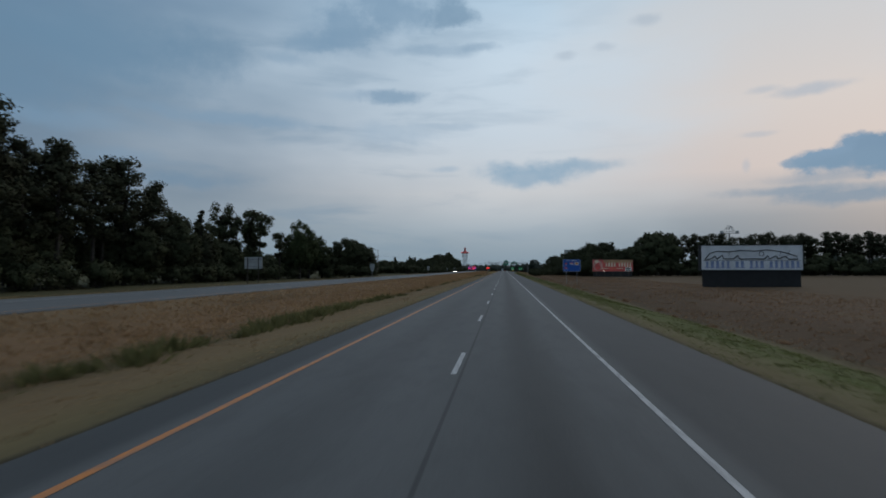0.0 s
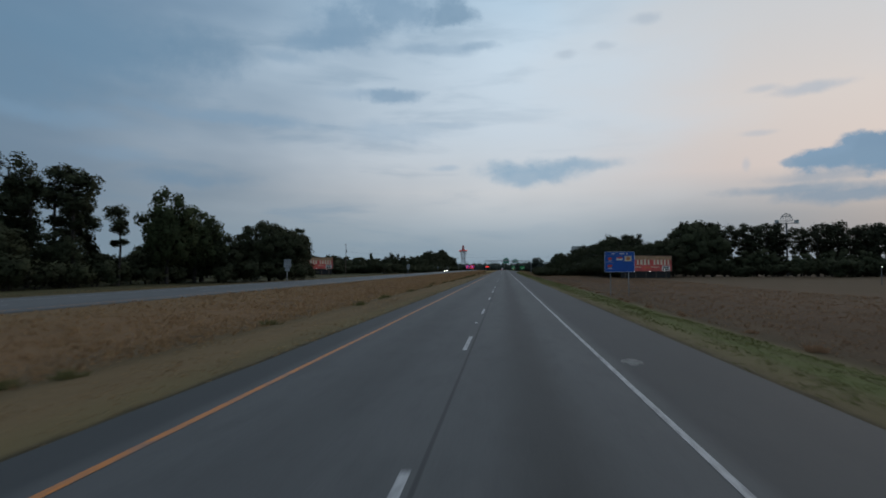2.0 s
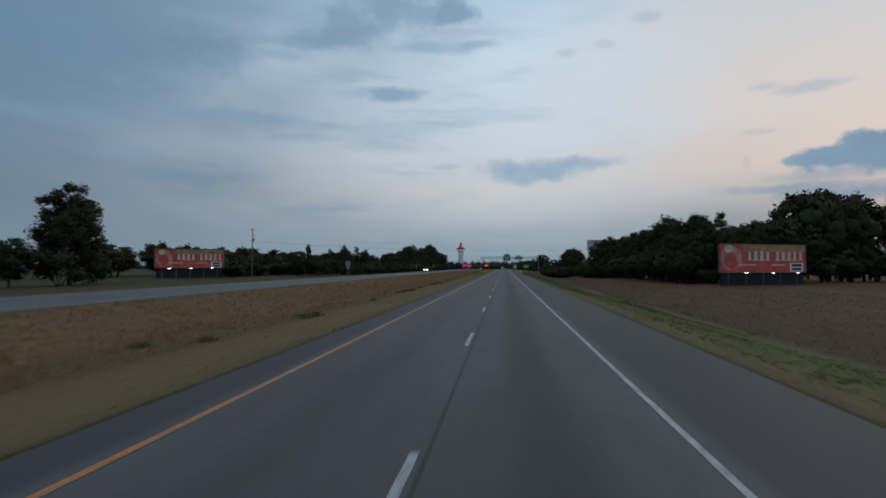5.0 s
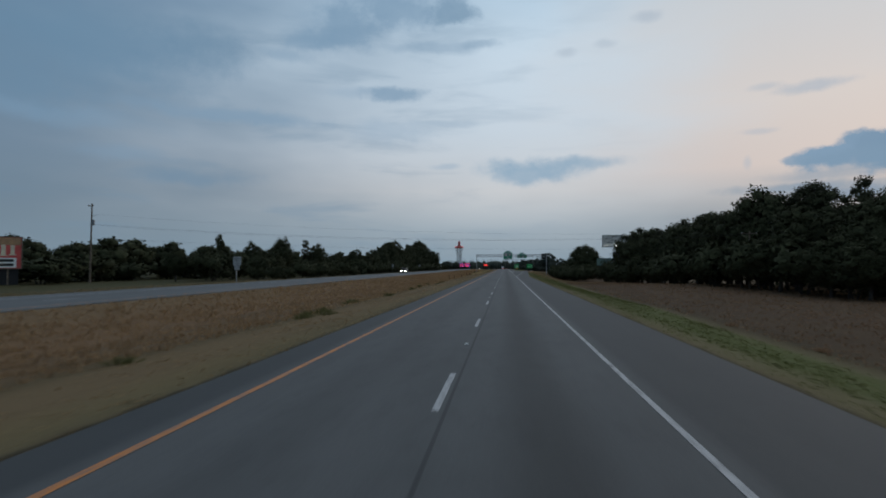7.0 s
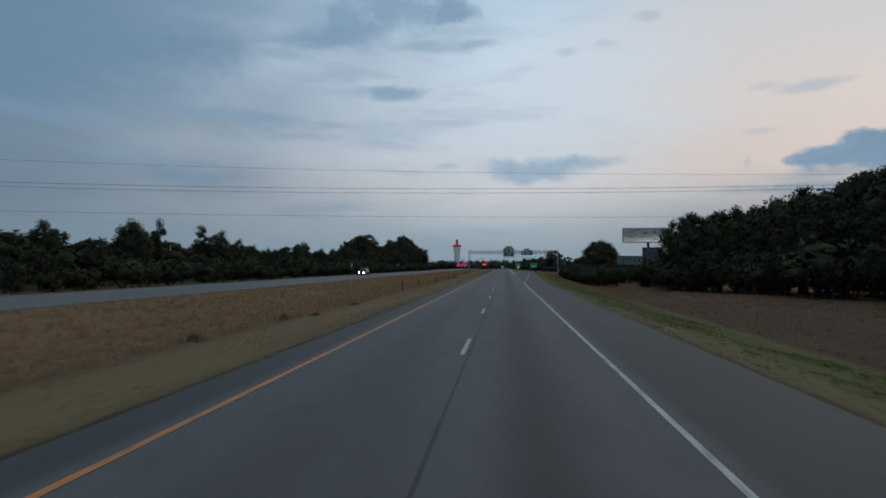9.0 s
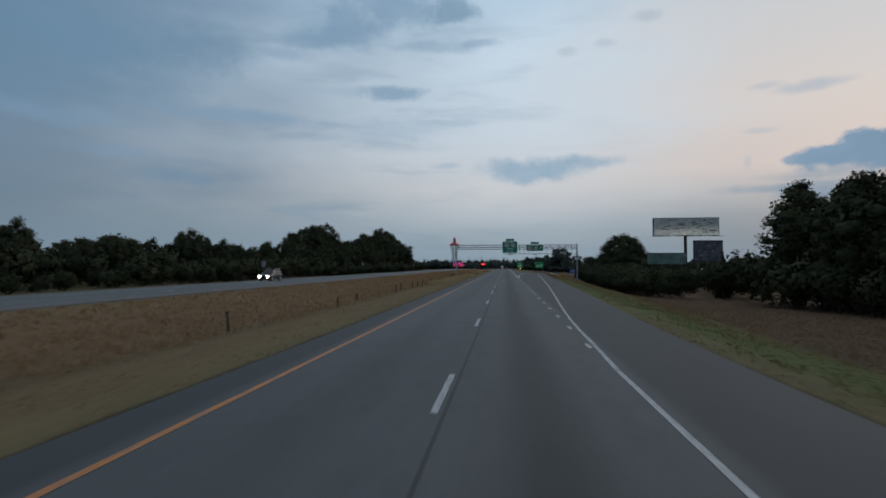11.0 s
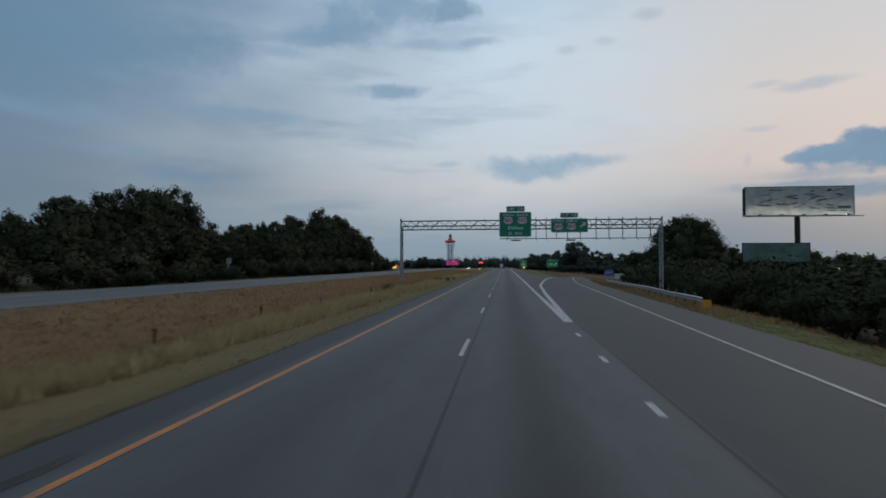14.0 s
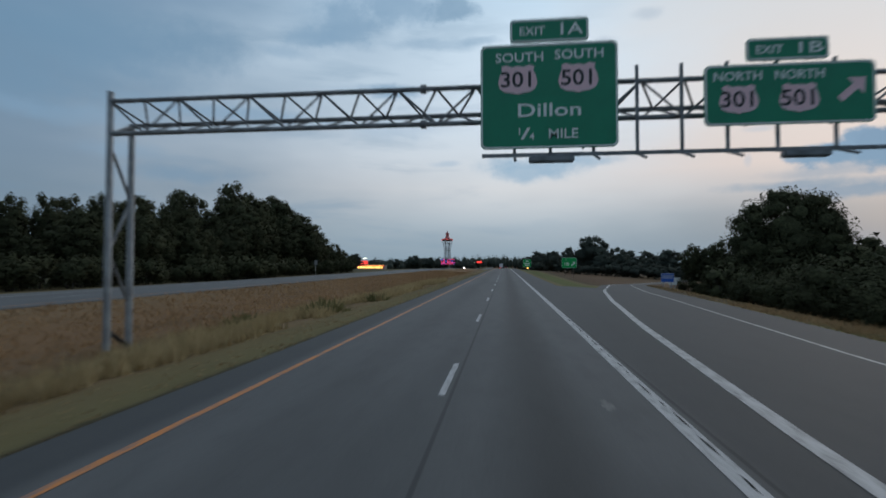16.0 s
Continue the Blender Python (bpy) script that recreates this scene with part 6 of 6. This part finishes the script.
def vehicle(name, label, x, y, turn, paint, lit_front=True, lit_rear=False, tall=1.0, beam=HEADLIGHT):
    z = crest(y) + 0.006
    top = thing(name, label, "car", pose(x, y, z, 0, 0, turn))
    k = tall
    # nose towards -y
    part("body", loft([(-2.35, 0.80, 0.78, 0.45, 0.65, 0.80), (-2.25, 0.92, 0.88, 0.32, 0.75, 0.98), (-1.2, 0.96, 0.90, 0.28, 0.85, 1.08 * k), (-0.9, 0.96, 0.92, 0.28, 0.9, 1.10 * k),
                       (2.0, 0.96, 0.92, 0.28, 0.9, 1.12 * k), (2.35, 0.92, 0.88, 0.36, 0.85, 1.06 * k)]), paint, top)
    part("cabin", loft([(-1.0, 0.88, 0.84, 1.0, 1.05, 1.12 * k), (-0.25, 0.88, 0.70, 1.0, 1.15, 1.72 * k), (0.4, 0.88, 0.70, 1.0, 1.15, 1.78 * k), (1.8, 0.88, 0.70, 1.0, 1.15, 1.74 * k), (2.3, 0.86, 0.74, 1.0, 1.1, 1.14 * k)]), CAR_GLASS, top, "dark windows")
    part("roof", loft([(-0.25, 0.73, 0.66, 1.70 * k, 1.72 * k, 1.76 * k), (0.4, 0.73, 0.66, 1.75 * k, 1.78 * k, 1.83 * k), (1.85, 0.73, 0.66, 1.71 * k, 1.74 * k, 1.79 * k)]), CAR_SILVER if paint is CAR_PAINT else paint, top)
    for sy, ss in ((0.45, 1), (1.35, 1)):
        for sx in (-1, 1):
            part("pillar", pipe((sx * 0.86, sy, 1.05), (sx * 0.71, sy, 1.74 * k), 0.04, seg=6), paint, top)
    for wy in (-1.45, 1.45):
        for sx in (-1, 1):
            w = part("wheel", pipe((sx * 0.74, wy, 0.36), (sx * 0.97, wy, 0.36), 0.36, seg=18), TYRE, top)
            part("rim", pipe((sx * 0.95, wy, 0.36), (sx * 0.985, wy, 0.36), 0.22, seg=12), GALV, w)
    for sx in (-1, 1):
        for dz, w in ((0.78, 0.34), (0.48, 0.26)):
            part("headlight", cube((sx * 0.62, -2.34, dz), (w, 0.12, 0.15), bevel=0.03), beam if lit_front else SIGN_WHITE, top)
        part("tail_lamp", cube((sx * 0.74, 2.36, 0.95), (0.28, 0.08, 0.24), bevel=0.02), TAILLIGHT if lit_rear else SIGN_RED, top)
    part("bumper", cube((0, -2.36, 0.42), (1.72, 0.16, 0.2), bevel=0.05), FRAME_DARK, top)
    part("grille", cube((0, -2.35, 0.72), (0.8, 0.06, 0.22)), FRAME_DARK, top)
    return top


vehicle("sport_utility_vehicle", "dark sport utility vehicle with lit headlights on the opposite carriageway", -36.3, 386.3, 0, CAR_PAINT, True, False, 1.04)
vehicle("car", "oncoming car with bright headlights far along the road", -33.0, 862.0, 0, CAR_PAINT, beam=HIGHBEAM)
vehicle("car", "oncoming car with bright headlights far along the road", -29.6, 1010.0, 0, CAR_SILVER, beam=HIGHBEAM)
vehicle("car", "red car with lit tail lamps far ahead in the lane", 0.6, 805.0, 180 + 180, CAR_RED, False, True)


def box_truck():
    y = 820.0
    top = thing("box_truck", "pale box truck far ahead on the road", "truck", pose(-2.9, y, crest(y) + 0.006))
    part("cargo_box", cube((0, 0, 2.2), (2.4, 6.5, 2.7), bevel=0.05), VINYL_PALE, top)
    part("cab", cube((0, 4.4, 1.5), (2.2, 1.9, 2.1), bevel=0.2), VINYL_PALE, top)
    for wy in (-2.2, 3.9):
        for sx in (-1, 1):
            part("wheel", pipe((sx * 0.8, wy, 0.48), (sx * 1.12, wy, 0.48), 0.48, seg=16), TYRE, top)
    part("bumper", cube((0, -3.3, 0.75), (2.3, 0.12, 0.2)), FRAME_DARK, top)
    for sx in (-1, 1):
        part("tail_lamp", cube((sx * 0.95, -3.32, 0.98), (0.3, 0.1, 0.2)), TAILLIGHT, top)


box_truck()

# ---------------------------------------------------------------- the tower, shop and far signs


def tower():
    x, y = -101.3, 1366.0
    z = land(x, y)
    top = thing("observation_tower", "tall steel lookout tower with a red hat-shaped deck", "tower", pose(x, y, z))
    h = 60.0
    spread_at = [(0.0, 9.5), (0.25, 6.6), (0.50, 4.9), (0.68, 6.0), (0.86, 8.6)]
    for i in range(6):
        a = math.pi * 2 * i / 6
        prev = None
        for k in range(9):
            t = 0.86 * k / 8
            r = interp(t, spread_at)
            q = (r * math.cos(a), r * math.sin(a), t * h)
            if prev:
                part("leg", pipe(prev, q, 0.52, seg=6), TOWER_STEEL, top)
            prev = q
    for t in (0.3, 0.55, 0.75):
        r = interp(t, spread_at)
        for i in range(6):
            a, b = math.pi * 2 * i / 6, math.pi * 2 * (i + 1) / 6
            part("ring_beam", pipe((r * math.cos(a), r * math.sin(a), t * h), (r * math.cos(b), r * math.sin(b), t * h), 0.25, seg=6), TOWER_STEEL, top)
    for i in range(4):
        a = math.pi / 4 + math.pi * i / 2
        part("shaft_rail", pipe((1.3 * math.cos(a), 1.3 * math.sin(a), 0), (1.3 * math.cos(a), 1.3 * math.sin(a), h * 0.86), 0.22, seg=6), TOWER_STEEL, top)
    for i in range(16):
        z = h * 0.86 * i / 16
        part("shaft_brace", pipe((-0.9, 0.9 * (-1) ** i, z), (0.9, -0.9 * (-1) ** i, z + h * 0.053), 0.14, seg=5), TOWER_STEEL, top)
    part("deck", pipe((0, 0, h * 0.83), (0, 0, h * 0.86), 6.8, 10.0, 24), TOWER_RED, top)
    part("brim", pipe((0, 0, h * 0.86), (0, 0, h * 0.90), 10.2, 9.0, 24), TOWER_RED, top)
    part("crown", pipe((0, 0, h * 0.90), (0, 0, h * 1.00), 4.6, 2.4, 20), TOWER_RED, top)
    ball = bmesh.new()
    bmesh.ops.create_uvsphere(ball, u_segments=18, v_segments=12, radius=3.1, matrix=Matrix.Translation((0, 0, h * 1.04)))
    part("crown_ball", ball, TOWER_RED, top)
    part("finial", pipe((0, 0, h * 1.07), (0, 0, h * 1.13), 0.9, 0.3, 10), TOWER_RED, top)
    for i in range(12):
        a = math.pi * 2 * i / 12
        part("rim_light", cube((10.1 * math.cos(a), 10.1 * math.sin(a), h * 0.88), (0.9, 0.9, 0.9)), NEON_RED, top, "red neon lamp")


tower()


def pole_sign(label, x, y, w, h, z0, rows, back=FRAME_DARK, posts=2):
    g = land(x, y)
    top = thing("lit_sign", label, "sign", pose(x, y, g))
    part("cabinet", cube((0, 0.3, z0 - g + h / 2), (w, 0.6, h), bevel=0.05), back, top)
    for i in range(posts):
        px = 0 if posts == 1 else (i - 0.5) * w * 0.7
        part("post", pipe((px, 0.3, -0.5), (px, 0.3, z0 - g), 0.3, seg=8), FRAME_DARK, top)
    for cx, cz, ww, hh, m in rows:
        part("lit_panel", cube((cx * w, -0.04, z0 - g + cz * h), (ww * w, 0.08, hh * h)), m, top)


rr = random.Random(8)
rows = []
for r_ in range(4):
    for c_ in range(7):
        rows.append((-0.43 + c_ * 0.142, 0.14 + r_ * 0.24, 0.11 * rr.uniform(0.5, 1.1), 0.16 * rr.uniform(0.6, 1.1), rr.choice((NEON_PINK, NEON_PINK, NEON_BLUE, NEON_RED, SIGN_BLACK))))
pole_sign("large pink and blue lit message board beside the road", -60.5, 1000.0, 15.5, 6.4, 1.2, rows)
pole_sign("small red lit sign on a pole", -37.0, 1200.0, 8.5, 4.5, 2.5, [(0, 0.5, 0.8, 0.6, NEON_RED)], posts=1)


def shop():
    x, y = -108.0, 856.0
    g = land(x, y)
    top = thing("roadside_shop", "low roadside shop with red and yellow lit signs", "shop", pose(x, y, g))
    part("wall", cube((0, 5, 1.6), (23, 9, 3.6)), WALL_PALE, top)
    part("roof", cube((0, 4.5, 3.6), (24.5, 11, 0.5), bevel=0.08), ROOF_DARK, top)
    part("canopy", cube((2, -1.2, 2.9), (20, 3, 0.3)), SIGN_RED, top)
    for i in range(10):
        part("window", cube((-9.5 + 2.1 * i, 0.42, 1.5), (1.5, 0.12, 1.6)), NEON_YELLOW if i % 3 else LAMP_WARM, top, "lit window")
    part("roof_sign", cube((-5, 0.3, 5.2), (6, 0.5, 3.4), bevel=0.1), NEON_RED, top, "red lit roof sign")
    part("fascia", cube((2, -2.78, 2.55), (21, 0.1, 0.5)), NEON_RED, top, "red lit fascia")
    for i in range(9):
        part("eave_lamp", cube((-3 + 1.8 * i, -2.75, 3.15), (0.9, 0.12, 0.3)), NEON_YELLOW, top)
    part("sign_lamp", cube((-11.5, -1, 4.6), (1.4, 0.4, 1.4), bevel=0.2), LAMP_WARM, top)
    for i in range(3):
        part("sign_mast", pipe((-6 + i * 1.2, 1, 3.5), (-6 + i * 1.2, 1, 8.2 + 0.3 * i), 0.12, seg=6), GALV_DARK, top)
        part("mast_lamp", cube((-6 + i * 1.2, 0.9, 8.3 + 0.3 * i), (0.8, 0.2, 0.5)), LAMP_WHITE, top)


shop()


def dome_frame():
    """A wire dome on a high platform above the pines."""
    x, y = 119.5, 297.0
    g = land(x, y)
    top = thing("dome_sign", "wire dome and small panels on a mast above pines", "sign structure", pose(x, y, g))
    h = 21.3 - g
    part("mast", pipe((0, 0, -0.5), (0, 0, h), 0.45, 0.35, 12), GALV_DARK, top)
    part("platform", cube((0, 0, h + 0.1), (9.4, 1.6, 0.25)), GALV_DARK, top)
    for sx in (-1, 1):
        part("side_panel", cube((sx * 3.9, -0.2, h + 0.9), (1.7, 0.2, 1.2)), VINYL_GREY, top)
    for k in range(5):
        a = math.pi * k / 5
        prev = None
        for i in range(13):
            t = math.pi * i / 12
            q = (2.3 * math.cos(t) * math.cos(a), 2.3 * math.cos(t) * math.sin(a), h + 1.0 + 3.3 * math.sin(t))
            if prev:
                part("rib", pipe(prev, q, 0.07, seg=5), GALV, top)
            prev = q
    for z, r in ((1.0, 2.3), (3.0, 1.9)):
        prev = None
        for i in range(17):
            t = 2 * math.pi * i / 16
            q = (r * math.cos(t), r * math.sin(t), h + z)
            if prev:
                part("hoop", pipe(prev, q, 0.07, seg=5), GALV, top)
            prev = q
    part("centre_pole", pipe((0, 0, h), (0, 0, h + 4.4), 0.06), GALV, top)


dome_frame()


def yard_lamp(x, y, z):
    g = land(x, y)
    top = thing("yard_lamp", "lit yard lamp on a pole", "lamp", pose(x, y, g), "yard lamps")
    part("pole", pipe((0, 0, -0.4), (0, 0, z - g), 0.09, 0.06), GALV_DARK, top)
    part("lamp_head", cube((0, -0.2, z - g), (0.22, 0.18, 0.14), bevel=0.03), LAMP_WHITE, top, "lit white lamp head")


for x, y, z in ((47.5, 470.0, 1.8), (55.5, 466.0, 1.6), (78, 500, 1.6), (80, 180, 2.6), (86, 184, 2.6), (-41, 1150, 4.0)):
    yard_lamp(x, y, z)

# ---------------------------------------------------------------- small road litter and marks
STAIN = plain("oil_stain", (0.040, 0.040, 0.041), 0.9, 0, 0.35, 3.0)
for x, y, w, l, sd in ((3.05, 191.6, 0.75, 1.5, 4.4), (2.85, 190.9, 0.4, 0.8, 8.1)):
    bm = blob(w, l, 0.001, sd, 30, 0.7)
    bmesh.ops.rotate(bm, verts=bm.verts, matrix=Matrix.Rotation(radians(90), 3, "X"))
    bmesh.ops.translate(bm, verts=bm.verts, vec=(x, y, 0.005 if sd < 5 else 0.009))
    structure("road_stain", bm, STAIN, "dark oil stain on the shoulder")
# crumbling joint along the inner shoulder
strip("shoulder_joint", lambda y: -5.42 + 0.10 * noise.noise((y * 0.9, 3.0, 0.0)), lambda y: -5.24 + 0.12 * noise.noise((y * 1.3, 8.0, 0.0)), 374, 394,
      lambda x, y: 0.005, STAIN, "dark crumbling joint in the asphalt shoulder", 0.4)
# broken crack along the gore line
CRACK = plain("open_crack", (0.018, 0.018, 0.019), 0.95, 0, 0.3, 6.0)
rr = random.Random(33)
y = 423.0
while y < 466:
    run = rr.uniform(0.25, 1.1)
    x = X_WHITE + 0.05 + 0.03 * rr.uniform(-1, 1) + 0.1 * ease(y, 420, 470)
    bm = bmesh.new()
    vs = []
    for j in range(4):
        k = j / 3
        w = 0.016 * math.sin(math.pi * (0.12 + 0.76 * k)) + 0.003
        cx = x + 0.02 * noise.noise((y * 2 + k * 3, 7.0, 0.0))
        vs.append((bm.verts.new((cx - w, y + run * k, 0.0105)), bm.verts.new((cx + w, y + run * k, 0.0105))))
    for a, b in zip(vs, vs[1:]):
        bm.faces.new((a[0], a[1], b[1], b[0]))
    structure("road_crack", bm, CRACK, "short dark crack in the white gore line")
    y += run + rr.uniform(0.15, 1.0)
# pale scuffs where loads have scraped the asphalt
SCUFF = plain("scraped_asphalt", (0.165, 0.163, 0.160), 0.8, 0, 0.3, 5.0)
for i, (x, y, w, l) in enumerate(((1.85, 436.6, 0.26, 0.5), (1.95, 441.5, 0.16, 0.3), (3.75, 437.6, 0.28, 0.5), (1.7, 450.0, 0.2, 0.5), (4.3, 446.5, 0.3, 0.35), (4.75, 446.0, 0.2, 0.3), (3.2, 71.0, 0.5, 0.7), (-0.9, 92.5, 0.25, 0.3))):
    bm = blob(w, l, 0.001, 2.3 * i + 1, 26, 0.9)
    bmesh.ops.rotate(bm, verts=bm.verts, matrix=Matrix.Rotation(radians(90), 3, "X"))
    bmesh.ops.translate(bm, verts=bm.verts, vec=(x, y, 0.005))
    structure("road_scuff", bm, SCUFF, "pale scuff on the asphalt")
for i, (x, y) in enumerate(((X_DASH - 0.05, 80.0), (X_DASH - 0.02, 113.6), (X_DASH - 0.02, 214.0), (X_DASH - 0.03, 238.5), (X_DASH - 0.02, 358.0), (X_DASH, 431.0))):
    m = thing("road_marker", "small raised white road marker on the lane line", "road marker", pose(x, y, crest(y)), "raised road markers")
    part("base", cube((0, 0, 0.012), (0.11, 0.11, 0.024), bevel=0.008), SIGN_WHITE, m)
    part("reflector", cube((0, -0.055, 0.014), (0.09, 0.006, 0.016)), VINYL_PALE, m)
